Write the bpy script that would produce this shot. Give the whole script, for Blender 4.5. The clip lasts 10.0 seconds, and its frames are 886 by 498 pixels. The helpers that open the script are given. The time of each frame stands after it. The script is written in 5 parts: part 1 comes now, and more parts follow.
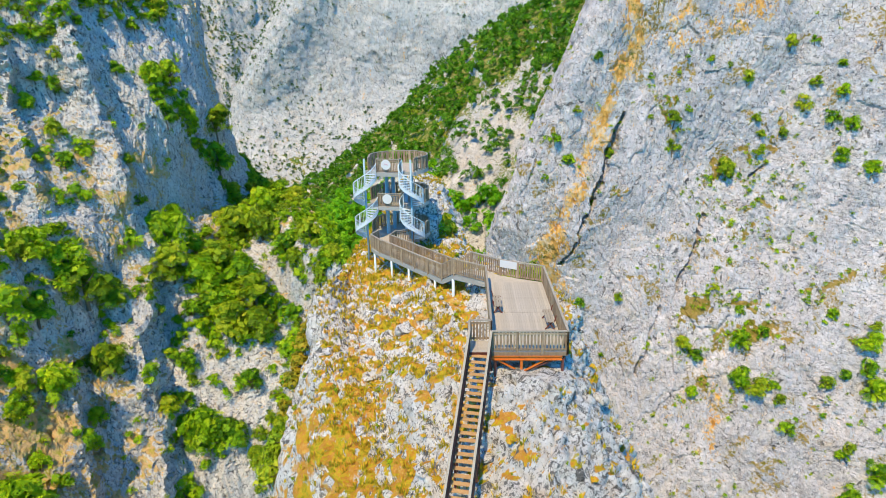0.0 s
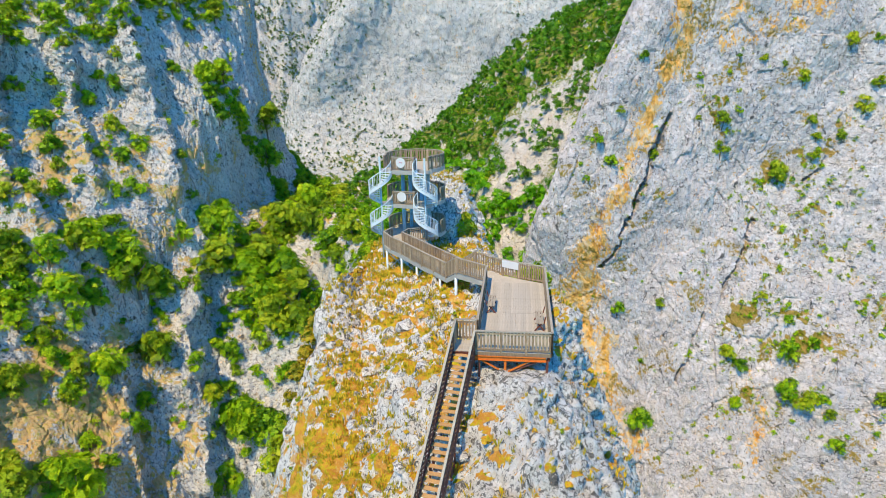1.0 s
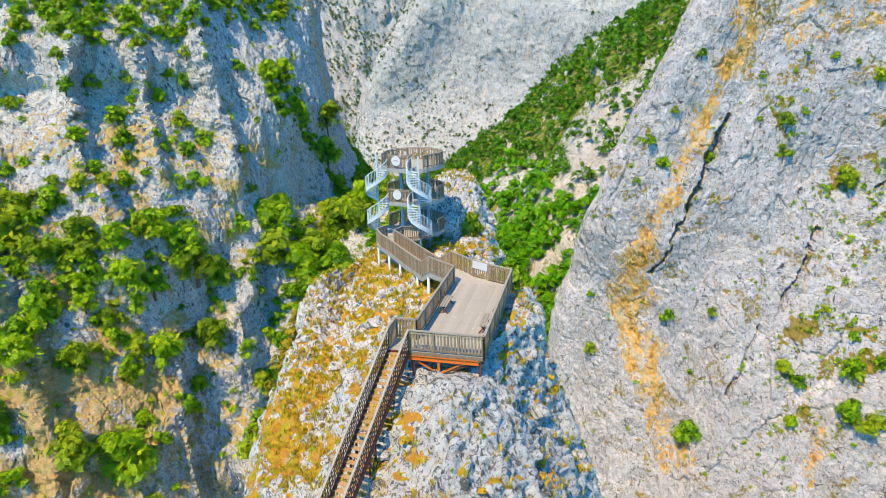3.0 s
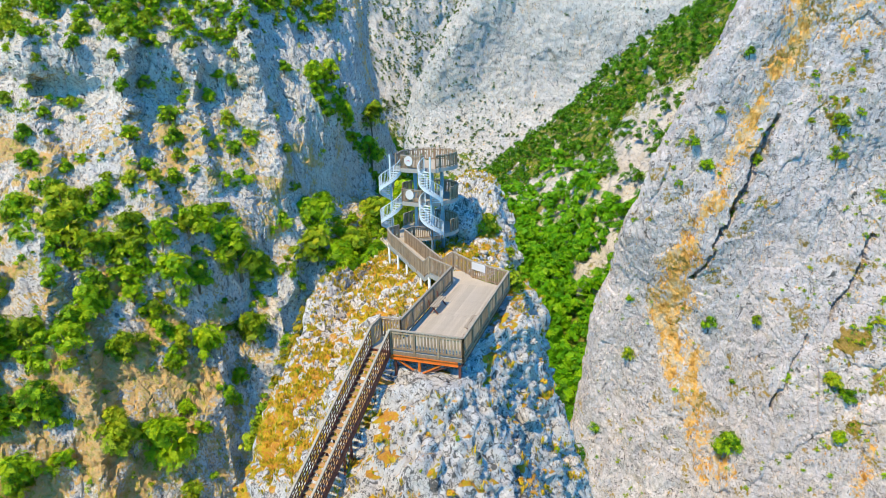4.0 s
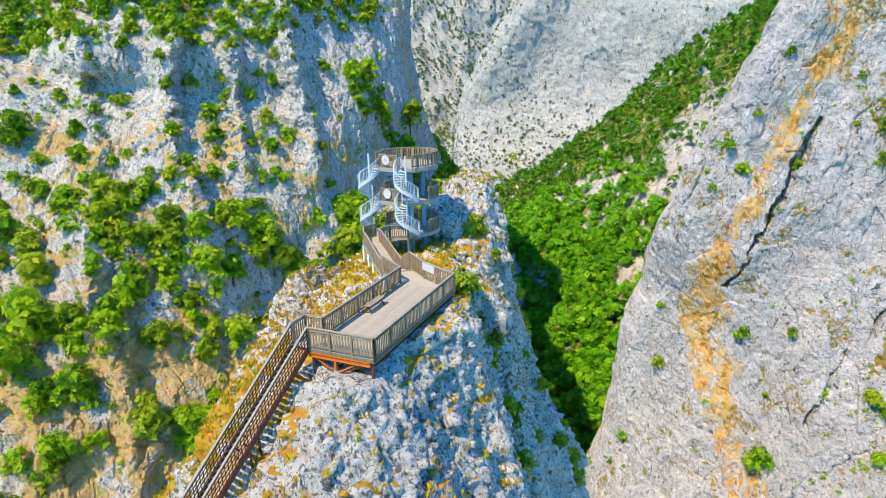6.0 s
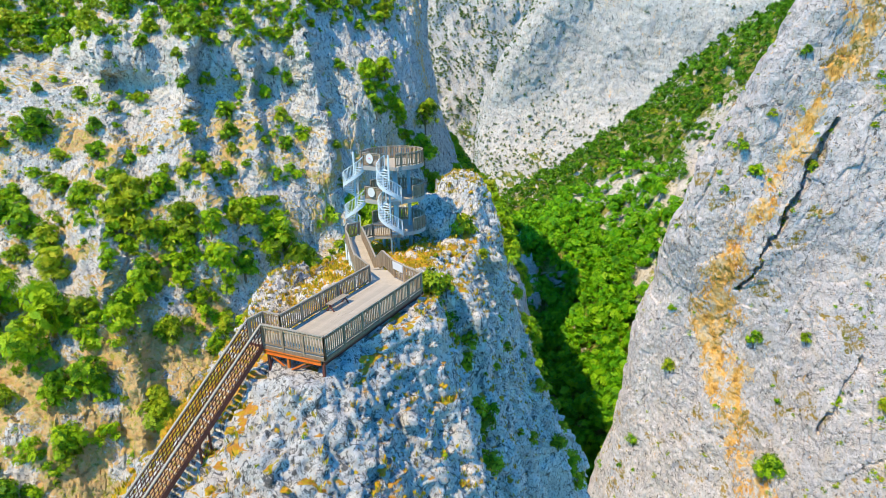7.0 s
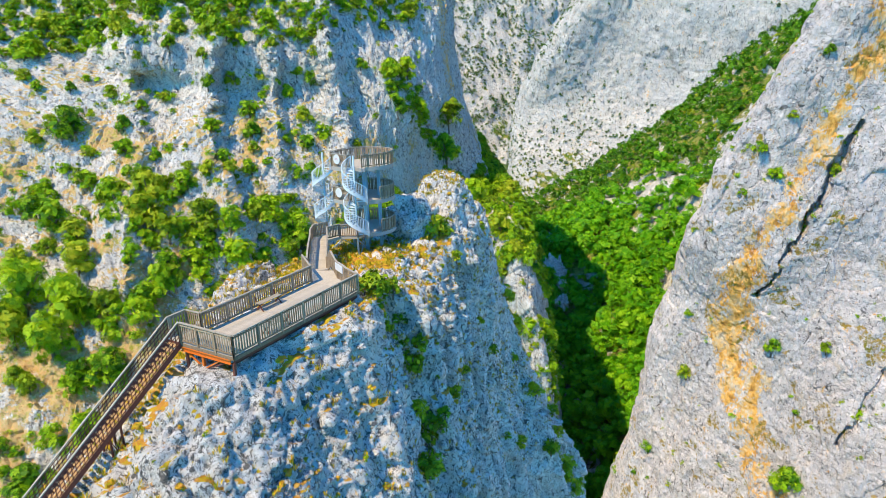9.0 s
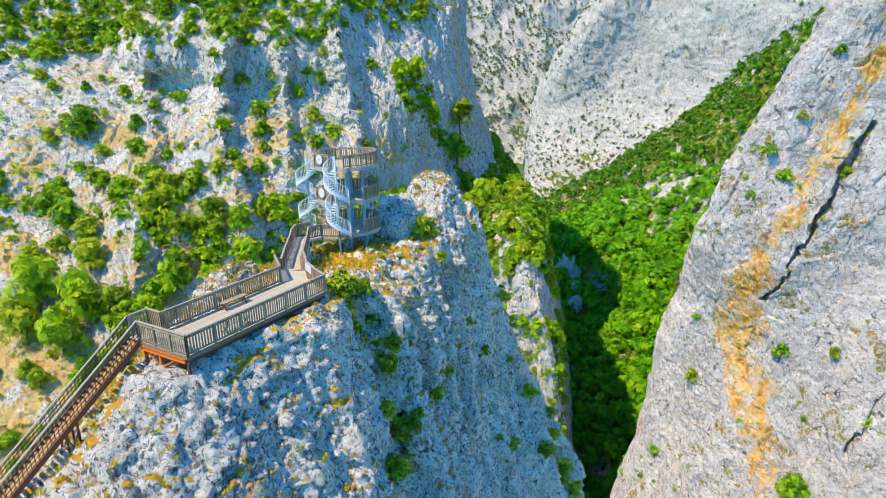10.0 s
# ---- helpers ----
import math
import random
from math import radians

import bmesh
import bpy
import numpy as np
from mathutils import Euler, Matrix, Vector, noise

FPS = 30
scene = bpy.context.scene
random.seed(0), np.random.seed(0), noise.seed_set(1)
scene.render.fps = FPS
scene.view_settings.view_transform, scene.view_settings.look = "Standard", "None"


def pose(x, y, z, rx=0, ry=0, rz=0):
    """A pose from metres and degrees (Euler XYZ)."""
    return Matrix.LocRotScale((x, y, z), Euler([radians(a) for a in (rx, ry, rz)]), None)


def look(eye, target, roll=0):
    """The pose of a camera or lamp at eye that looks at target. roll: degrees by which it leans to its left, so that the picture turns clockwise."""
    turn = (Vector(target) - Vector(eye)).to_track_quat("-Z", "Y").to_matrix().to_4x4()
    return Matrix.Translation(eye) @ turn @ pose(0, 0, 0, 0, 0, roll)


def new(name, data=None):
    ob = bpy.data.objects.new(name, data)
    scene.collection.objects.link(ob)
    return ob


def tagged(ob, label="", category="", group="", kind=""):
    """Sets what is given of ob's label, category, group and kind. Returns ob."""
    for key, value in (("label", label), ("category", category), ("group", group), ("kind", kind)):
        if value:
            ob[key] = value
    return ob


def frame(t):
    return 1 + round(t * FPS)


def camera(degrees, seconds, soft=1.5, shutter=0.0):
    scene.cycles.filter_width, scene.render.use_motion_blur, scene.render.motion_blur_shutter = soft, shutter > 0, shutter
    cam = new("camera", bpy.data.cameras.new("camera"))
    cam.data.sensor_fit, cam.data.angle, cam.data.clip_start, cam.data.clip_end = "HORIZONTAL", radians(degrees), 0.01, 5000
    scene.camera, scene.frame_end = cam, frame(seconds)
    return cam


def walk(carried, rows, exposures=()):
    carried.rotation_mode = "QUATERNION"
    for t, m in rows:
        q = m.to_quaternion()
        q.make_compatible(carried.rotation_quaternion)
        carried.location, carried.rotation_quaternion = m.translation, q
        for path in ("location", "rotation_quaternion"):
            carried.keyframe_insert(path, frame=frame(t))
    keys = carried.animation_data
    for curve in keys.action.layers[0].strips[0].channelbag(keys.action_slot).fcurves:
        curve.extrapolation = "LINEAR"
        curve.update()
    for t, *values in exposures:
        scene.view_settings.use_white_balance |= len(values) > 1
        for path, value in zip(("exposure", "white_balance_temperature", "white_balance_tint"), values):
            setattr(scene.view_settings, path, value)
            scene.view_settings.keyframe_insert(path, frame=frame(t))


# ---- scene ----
cam = camera(71.5, 10.0, soft=0.5)
PATH = [
    (0, (-10.119, -2.181, 13.463), (-10.12, -0.268, 12.882), -1.1),
    (0.5, (-8.468, -2.223, 13.408), (-8.556, -0.311, 12.827), -1.1),
    (1, (-7.03, -2.14, 13.366), (-7.193, -0.233, 12.786), -1.1),
    (1.5, (-5.543, -1.999, 13.312), (-5.779, -0.1, 12.732), -1.2),
    (2, (-3.971, -1.774, 13.264), (-4.242, 0.121, 12.684), -1.2),
    (2.5, (-2.381, -1.488, 13.255), (-2.695, 0.4, 12.674), -1.2),
    (3.8, (1.665, -0.61, 13.207), (1.155, 1.236, 12.631), -1.3),
    (4, (2.242, -0.439, 13.204), (1.706, 1.4, 12.628), -1.4),
    (4.5, (3.695, 0.132, 13.236), (3.114, 1.957, 12.659), -1.3),
    (5, (5.169, 0.608, 13.142), (4.552, 2.421, 12.566), -1.3),
    (5.5, (6.636, 1.152, 13.087), (5.984, 2.952, 12.511), -1.3),
    (5.7, (7.233, 1.391, 13.077), (6.565, 3.186, 12.502), -1.3),
    (7, (11.115, 3.079, 12.955), (10.359, 4.839, 12.38), -1.2),
    (7.5, (12.452, 3.717, 12.963), (11.669, 5.465, 12.387), -1.2),
    (8, (13.775, 4.333, 13.002), (12.967, 6.07, 12.427), -1.2),
    (8.5, (15.11, 5.014, 12.963), (14.276, 6.739, 12.388), -1.2),
    (9, (16.431, 5.69, 12.992), (15.57, 7.401, 12.417), -1.2),
    (9.5, (17.797, 6.371, 13.015), (16.91, 8.07, 12.44), -1.2),
    (10, (19.077, 7.173, 13.02), (18.166, 8.858, 12.445), -1.2),
]
walk(cam, [(t, look(eye, target, roll)) for t, eye, target, roll in PATH], [(0.0, -0.03), (4.0, 0.06), (7.0, 0.12), (10.0, 0.17)])
# ---- light ----
SUN_FROM = Vector((-0.38, -0.92, 0.0)).normalized()
SUN_UP = radians(56)
world = bpy.data.worlds.new("World")
scene.world = world
world.use_nodes = True
wn = world.node_tree
sky = wn.nodes.new("ShaderNodeTexSky")
sky.sky_type, sky.sun_disc, sky.sun_elevation = "NISHITA", False, SUN_UP
sky.sun_rotation = math.atan2(SUN_FROM.x, SUN_FROM.y)
sky.air_density, sky.dust_density, sky.ozone_density = 0.9, 0.0, 4.0
deep = wn.nodes.new("ShaderNodeMix")
deep.data_type, deep.blend_type = "RGBA", "MULTIPLY"
deep.inputs[0].default_value, deep.inputs[7].default_value = 1.0, (0.31, 1.44, 1.9, 1)
wn.links.new(sky.outputs[0], deep.inputs[6])
wn.links.new(deep.outputs[2], wn.nodes["Background"].inputs[0])
wn.nodes["Background"].inputs[1].default_value = 0.14
sun = new("sun", bpy.data.lights.new("sun", "SUN"))
sun.data.energy, sun.data.angle, sun.data.color = 5.0, radians(0.53), (1.0, 0.775, 0.425)
aim = Vector((-SUN_FROM.x * math.cos(SUN_UP), -SUN_FROM.y * math.cos(SUN_UP), -math.sin(SUN_UP)))
sun.matrix_world = Matrix.Translation((-60, -60, 120)) @ aim.to_track_quat("-Z", "Y").to_matrix().to_4x4()


# ---- materials ----
class Nodes:
    """A short way to write node trees."""

    def __init__(self, name):
        self.mat = bpy.data.materials.new(name)
        self.mat.use_nodes = True
        self.tree = self.mat.node_tree
        self.bsdf = self.tree.nodes["Principled BSDF"]
        self.pos = self.node("ShaderNodeTexCoord").outputs["Object"]

    def node(self, kind, **sets):
        n = self.tree.nodes.new(kind)
        for i, v in sets.items():
            n.inputs[i.replace("_", " ")].default_value = v
        return n

    def link(self, a, b):
        self.tree.links.new(a, b)

    def stretch(self, x, y, z):
        m = self.node("ShaderNodeMapping")
        self.link(self.pos, m.inputs["Vector"])
        m.inputs["Scale"].default_value = (x, y, z)
        return m.outputs[0]

    def noise(self, scale, detail=6.0, rough=0.6, vec=None, warp=0.0):
        n = self.node("ShaderNodeTexNoise", Scale=scale, Detail=detail, Roughness=rough, Distortion=warp)
        self.link(vec or self.pos, n.inputs["Vector"])
        return n.outputs["Fac"]

    def cells(self, scale, vec=None, feature="F1"):
        n = self.node("ShaderNodeTexVoronoi", Scale=scale)
        n.feature = feature
        self.link(vec or self.pos, n.inputs["Vector"])
        return n.outputs["Distance"]

    def ramp(self, fac, stops):
        n = self.node("ShaderNodeValToRGB")
        self.link(fac, n.inputs[0])
        e = n.color_ramp.elements
        while len(e) < len(stops):
            e.new(0.5)
        for el, (p, c) in zip(e, stops):
            el.position = p
            el.color = (c, c, c, 1) if isinstance(c, (int, float)) else (*c, 1)
        return n.outputs[0]

    def mix(self, fac, a, b, how="MIX"):
        n = self.node("ShaderNodeMix")
        n.data_type, n.blend_type = "RGBA", how
        for i, v in ((0, fac), (6, a), (7, b)):
            if isinstance(v, (int, float)):
                n.inputs[i].default_value = v
            elif isinstance(v, tuple):
                n.inputs[i].default_value = (*v, 1)
            else:
                self.link(v, n.inputs[i])
        return n.outputs[2]

    def math(self, how, a, b):
        n = self.node("ShaderNodeMath")
        n.operation = how
        for i, v in ((0, a), (1, b)):
            if isinstance(v, (int, float)):
                n.inputs[i].default_value = v
            else:
                self.link(v, n.inputs[i])
        return n.outputs[0]

    def attribute(self, name):
        n = self.node("ShaderNodeAttribute")
        n.attribute_name = name
        return n.outputs["Fac"]

    def bump(self, height, strength, distance):
        n = self.node("ShaderNodeBump", Strength=strength, Distance=distance)
        self.link(height, n.inputs["Height"])
        prior = self.bsdf.inputs["Normal"]
        if prior.is_linked:
            self.link(prior.links[0].from_socket, n.inputs["Normal"])
        self.link(n.outputs[0], prior)

    def done(self, color, rough=0.9, metal=0.0, spec=0.3):
        if isinstance(color, tuple):
            self.bsdf.inputs["Base Color"].default_value = (*color, 1)
        else:
            self.link(color, self.bsdf.inputs["Base Color"])
        if isinstance(rough, (int, float)):
            self.bsdf.inputs["Roughness"].default_value = rough
        else:
            self.link(rough, self.bsdf.inputs["Roughness"])
        self.bsdf.inputs["Metallic"].default_value = metal
        self.bsdf.inputs["Specular IOR Level"].default_value = spec
        return self.mat


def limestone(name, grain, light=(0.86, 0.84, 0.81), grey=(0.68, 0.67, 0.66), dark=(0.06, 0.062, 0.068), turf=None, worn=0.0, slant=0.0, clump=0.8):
    """Karst limestone; grain is the size of its smaller marks in metres, worn how much more its colour is speckled with
    dirt and the shade of gaps. Carries ochre stains and dry grass by attribute.
    """
    k = Nodes(name)
    g = 1.0 / grain
    tall = k.stretch(1, 1, 0.7)
    broad = k.ramp(k.noise(g * 0.06, 6, 0.65, tall, 0.6), [(0.35, 0.0), (0.62, 1.0)])
    col = k.mix(broad, grey, light)
    cool = k.ramp(k.noise(g * 0.022, 5, 0.6, None, 1.0), [(0.46, 0.0), (0.62, 1.0)])
    col = k.mix(k.math("MULTIPLY", cool, 0.6), col, tuple(c * f for c, f in zip(grey, (0.8, 0.9, 1.0))))
    streak = k.ramp(k.noise(g * 0.3, 8, 0.7, k.stretch(1, 1, 0.22), 0.5), [(0.42, 1.0), (0.58, 0.0)])
    col = k.mix(k.math("MULTIPLY", streak, 0.5), col, grey)
    warm = k.ramp(k.noise(g * 0.16, 7, 0.65, None, 0.8), [(0.56, 0.0), (0.7, 1.0)])
    col = k.mix(k.math("MULTIPLY", warm, 0.45), col, (0.56, 0.45, 0.3))
    glint = tuple(min(0.88, c * 1.1) for c in light)
    bright = k.ramp(k.noise(g * 0.8, 6, 0.65), [(0.52, 0.0), (0.64, 1.0)])
    col = k.mix(k.math("MULTIPLY", bright, 0.6), col, glint)
    # Dirt and lichen, plus the shade of small gaps put into the colour.
    pit_dirt_shade = k.ramp(k.noise(g * 0.45, 8, 0.7, tall, 0.9), [(0.37 + worn, 1.0), (0.4 + worn, 0.0)])
    col = k.mix(k.math("MULTIPLY", pit_dirt_shade, 0.8), col, dark)
    speck_shade = k.ramp(k.noise(g * 1.4, 6, 0.7, tall, 0.5), [(0.37 + 1.3 * worn, 1.0), (0.395 + 1.3 * worn, 0.0)])
    col = k.mix(k.math("MULTIPLY", speck_shade, 0.75), col, dark)
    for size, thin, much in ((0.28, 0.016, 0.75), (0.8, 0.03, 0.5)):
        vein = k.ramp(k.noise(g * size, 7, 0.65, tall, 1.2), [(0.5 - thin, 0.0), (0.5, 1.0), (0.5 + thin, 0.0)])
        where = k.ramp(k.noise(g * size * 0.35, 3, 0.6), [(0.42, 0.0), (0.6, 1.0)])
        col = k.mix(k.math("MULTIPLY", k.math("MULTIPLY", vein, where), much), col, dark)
    if slant:
        lay = k.node("ShaderNodeMapping")
        k.link(k.pos, lay.inputs["Vector"])
        lay.inputs["Rotation"].default_value, lay.inputs["Scale"].default_value = (0.0, slant, 0.0), (0.3, 1.0, 1.3)
        for size, thin in ((0.18, 0.012), (0.5, 0.022)):
            joint = k.ramp(k.noise(g * size, 5, 0.6, lay.outputs[0], 0.6), [(0.5 - thin, 0.0), (0.5, 1.0), (0.5 + thin, 0.0)])
            where = k.ramp(k.noise(g * size * 0.5, 3, 0.6), [(0.48, 0.0), (0.6, 1.0)])
            col = k.mix(k.math("MULTIPLY", k.math("MULTIPLY", joint, where), 0.8), col, dark)
    och = k.ramp(k.noise(g * 0.35, 6, 0.65, tall), [(0.34, (0.46, 0.22, 0.06)), (0.45, (0.84, 0.46, 0.11)), (0.56, (0.8, 0.56, 0.28)), (0.66, (0.72, 0.61, 0.48))])
    edge = k.noise(g * 0.22, 7, 0.7, tall)
    stain = k.ramp(k.math("ADD", k.attribute("ochre"), k.math("ADD", k.math("MULTIPLY", k.math("SUBTRACT", edge, 0.5), 2.6), k.math("MULTIPLY", k.math("SUBTRACT", k.noise(g * 1.1, 5, 0.7, tall), 0.5), 3.0))), [(0.45, 0.0), (0.7, 1.0)])
    col = k.mix(stain, col, och)
    turf = turf or ((0.2, 0.2, 0.02), (0.42, 0.29, 0.03), (0.6, 0.36, 0.05), (0.3, 0.31, 0.04))
    gr = k.ramp(k.noise(g * 0.22, 9, 0.8), list(zip((0.4, 0.48, 0.54, 0.62), turf)))
    lawn = k.ramp(k.math("ADD", k.attribute("grass"), k.math("MULTIPLY", k.math("SUBTRACT", k.noise(g * clump, 8, 0.75), 0.5), 1.7)), [(0.46, 0.0), (0.6, 1.0)])
    col = k.mix(lawn, col, gr)
    k.bump(k.noise(g * 0.35, 12, 0.78, tall, 0.7), 0.9, grain * 1.1)
    k.bump(k.cells(g * 0.6, tall), 0.6, grain * 0.45)
    k.bump(k.noise(g * 1.5, 6, 0.75), 0.9, grain * 0.4)
    return k.done(col, 0.92, 0, 0.2)


GOLD = ((0.34, 0.34, 0.015), (0.68, 0.5, 0.03), (0.68, 0.29, 0.05), (0.76, 0.52, 0.14))
TAN = ((0.36, 0.36, 0.05), (0.6, 0.46, 0.24), (0.66, 0.42, 0.2), (0.46, 0.42, 0.07))
MOSS = ((0.2, 0.2, 0.02), (0.36, 0.26, 0.06), (0.46, 0.3, 0.1), (0.28, 0.27, 0.03))
MEADOW = ((0.06, 0.14, 0.012), (0.12, 0.2, 0.02), (0.34, 0.3, 0.1), (0.1, 0.18, 0.015))
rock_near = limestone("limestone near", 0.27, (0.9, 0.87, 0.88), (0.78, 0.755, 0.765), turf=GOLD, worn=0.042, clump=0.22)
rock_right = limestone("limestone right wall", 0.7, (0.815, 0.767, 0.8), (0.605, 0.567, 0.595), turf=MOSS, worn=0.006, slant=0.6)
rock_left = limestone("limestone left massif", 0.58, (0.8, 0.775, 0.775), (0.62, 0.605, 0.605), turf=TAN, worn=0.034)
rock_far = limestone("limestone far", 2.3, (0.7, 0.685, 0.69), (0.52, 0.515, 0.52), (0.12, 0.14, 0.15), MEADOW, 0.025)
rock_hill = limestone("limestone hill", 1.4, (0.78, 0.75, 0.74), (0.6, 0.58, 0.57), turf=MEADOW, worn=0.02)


def leafage(name, a, b, c, leaflet):
    k = Nodes(name)
    rnd = k.node("ShaderNodeObjectInfo").outputs["Random"]
    isl = k.node("ShaderNodeNewGeometry").outputs["Random Per Island"]
    patch = k.noise(0.35, 3, 0.6)
    v = k.math("ADD", k.math("MULTIPLY", isl, 0.45), k.math("ADD", k.math("MULTIPLY", rnd, 0.25), k.math("MULTIPLY", patch, 0.35)))
    # The darkest stop puts the shade inside crowns into the leaf colour.
    col = k.ramp(v, [(0.2, tuple(0.5 * x for x in a)), (0.36, a), (0.54, b), (0.84, c)])
    m = k.done(col, 0.55, 0, 0.25)
    glow = k.node("ShaderNodeBsdfTranslucent")
    k.link(col, glow.inputs["Color"])
    both = k.node("ShaderNodeMixShader")
    both.inputs[0].default_value = 0.24
    k.link(k.bsdf.outputs[0], both.inputs[1])
    k.link(glow.outputs[0], both.inputs[2])
    holes = k.ramp(k.noise(leaflet, 2, 0.6, k.node("ShaderNodeNewGeometry").outputs["Position"]), [(0.47, 0.0), (0.49, 1.0)])
    gaps = k.node("ShaderNodeMixShader")
    k.link(holes, gaps.inputs[0])
    k.link(k.node("ShaderNodeBsdfTransparent").outputs[0], gaps.inputs[1])
    k.link(both.outputs[0], gaps.inputs[2])
    k.link((gaps if leaflet else both).outputs[0], k.tree.nodes["Material Output"].inputs[0])
    return m


leaf_green = leafage("leaves green", (0.06, 0.21, 0.004), (0.28, 0.52, 0.006), (0.58, 0.72, 0.012), 4.0)
leaf_yellow = leafage("leaves yellow green", (0.16, 0.3, 0.008), (0.36, 0.5, 0.012), (0.62, 0.62, 0.03), 4.0)
leaf_hill = leafage("leaves of the hill", (0.04, 0.18, 0.005), (0.13, 0.36, 0.008), (0.32, 0.5, 0.02), 2.2)
leaf_wood = leafage("leaves of the wood", (0.03, 0.17, 0.004), (0.12, 0.44, 0.006), (0.34, 0.64, 0.01), 2.2)
leaf_far = leafage("leaves far off", (0.07, 0.15, 0.04), (0.13, 0.24, 0.05), (0.24, 0.32, 0.07), 0.6)
straw = leafage("dry grass", (0.42, 0.42, 0.02), (0.78, 0.56, 0.04), (0.78, 0.38, 0.06), 0)
leaf_rust = leafage("leaves turning rust", (0.2, 0.22, 0.01), (0.42, 0.36, 0.015), (0.58, 0.34, 0.03), 4.0)
bk = Nodes("bark")
bark = bk.done(bk.mix(bk.noise(6, 5), (0.09, 0.07, 0.05), (0.22, 0.18, 0.14)), 0.9)


# ---- noise over arrays of points ----
def rnd(ix, iy, iz, seed):
    h = (ix * 374761393 + iy * 668265263 + iz * 1274126177 + seed * 1442695041) & 0xFFFFFFFF
    h = ((h ^ (h >> 13)) * 1274126177) & 0xFFFFFFFF
    h = ((h ^ (h >> 16)) * 2246822519) & 0xFFFFFFFF
    return (h ^ (h >> 15)) & 0xFFFF


def perlin(p, seed=0):
    f = np.floor(p)
    i = f.astype(np.int64)
    d = p - f
    w = d * d * d * (d * (d * 6 - 15) + 10)
    out = np.zeros(len(p))
    for a in (0, 1):
        for b in (0, 1):
            for c in (0, 1):
                h = rnd(i[:, 0] + a, i[:, 1] + b, i[:, 2] + c, seed)
                gx, gy, gz = (h & 31) / 15.5 - 1, ((h >> 5) & 31) / 15.5 - 1, ((h >> 10) & 31) / 15.5 - 1
                g = gx * (d[:, 0] - a) + gy * (d[:, 1] - b) + gz * (d[:, 2] - c)
                out += g * (w[:, 0] if a else 1 - w[:, 0]) * (w[:, 1] if b else 1 - w[:, 1]) * (w[:, 2] if c else 1 - w[:, 2])
    return out


def fbm(p, octaves=5, gain=0.5, seed=0, ridged=False):
    out, amp = np.zeros(len(p)), 1.0
    for o in range(octaves):
        n = perlin(p * (2.03 ** o) + 17.3 * o, seed + o)
        out += amp * ((0.35 - np.abs(n)) if ridged else n)
        amp *= gain
    return out


def blocks(p, seed=0):
    """Facets: each cell of a jittered lattice is a plane of its own tilt. Also the nearness to a crack between cells."""
    i = np.floor(p).astype(np.int64)
    best, second, val = np.full(len(p), 9e9), np.full(len(p), 9e9), np.zeros(len(p))
    for a in (-1, 0, 1):
        for b in (-1, 0, 1):
            for c in (-1, 0, 1):
                x, y, z = i[:, 0] + a, i[:, 1] + b, i[:, 2] + c
                q = np.stack([x + rnd(x, y, z, seed) / 65535, y + rnd(x, y, z, seed + 1) / 65535, z + rnd(x, y, z, seed + 2) / 65535], 1)
                r = p - q
                d = (r * r).sum(1)
                tilt = sum(r[:, n] * (rnd(x, y, z, seed + 3 + n) / 32767.5 - 1) for n in range(3))
                v = tilt * 0.9 + rnd(x, y, z, seed + 7) / 65535 - 0.5
                near = d < best
                second = np.where(near, best, np.minimum(second, d))
                val = np.where(near, v, val)
                best = np.where(near, d, best)
    return val, np.clip(1 - (np.sqrt(second) - np.sqrt(best)) / 0.12, 0, 1)


# ---- land ----
def curve(pts, t):
    """The smooth curve through pts at the parameters t, counted in points."""
    pts = np.array(pts, float)
    ext = np.vstack([2 * pts[0] - pts[1], pts, 2 * pts[-1] - pts[-2]])
    i = np.clip(t.astype(int), 0, len(pts) - 2)
    f = (t - i)[:, None]
    a, b, c, d = ext[i], ext[i + 1], ext[i + 2], ext[i + 3]
    m0, m1 = (c - a) * 0.4, (d - b) * 0.4
    return (2 * f**3 - 3 * f**2 + 1) * b + (f**3 - 2 * f**2 + f) * m0 + (-2 * f**3 + 3 * f**2) * c + (f**3 - f**2) * m1


def glide(pts, n):
    """n points evenly along a smooth curve through pts."""
    q = curve(pts, np.linspace(0, len(pts) - 1, 40 * len(pts)))
    s = np.concatenate([[0], np.cumsum(np.linalg.norm(np.diff(q, axis=0), axis=1))])
    w = np.linspace(0, s[-1], n)
    return np.stack([np.interp(w, s, q[:, k]) for k in range(3)], 1)


def loft(rows, nu, nv, thick_u=None, thick_v=None):
    """A sheet of nu x nv points across guide lines; u runs along each line, v from line to line.
    thick_u, thick_v: how closely to set the points between guides, where some stretches matter more."""
    net = np.array(rows, float)
    eu = np.linalg.norm(np.diff(net, axis=1), axis=2).mean(0) * (thick_u or 1)
    ev = np.linalg.norm(np.diff(net, axis=0), axis=2).mean(1) * (thick_v or 1)
    tu = np.interp(np.linspace(0, eu.sum(), nu), np.concatenate([[0], np.cumsum(eu)]), np.arange(len(eu) + 1))
    tv = np.interp(np.linspace(0, ev.sum(), nv), np.concatenate([[0], np.cumsum(ev)]), np.arange(len(ev) + 1))
    lines = [curve(r, tu) for r in net]
    return np.stack([curve([line[u] for line in lines], tv) for u in range(nu)], 0)


def normals(P):
    n = np.cross(np.gradient(P, axis=0), np.gradient(P, axis=1))
    return n / np.maximum(np.linalg.norm(n, axis=2, keepdims=True), 1e-9)


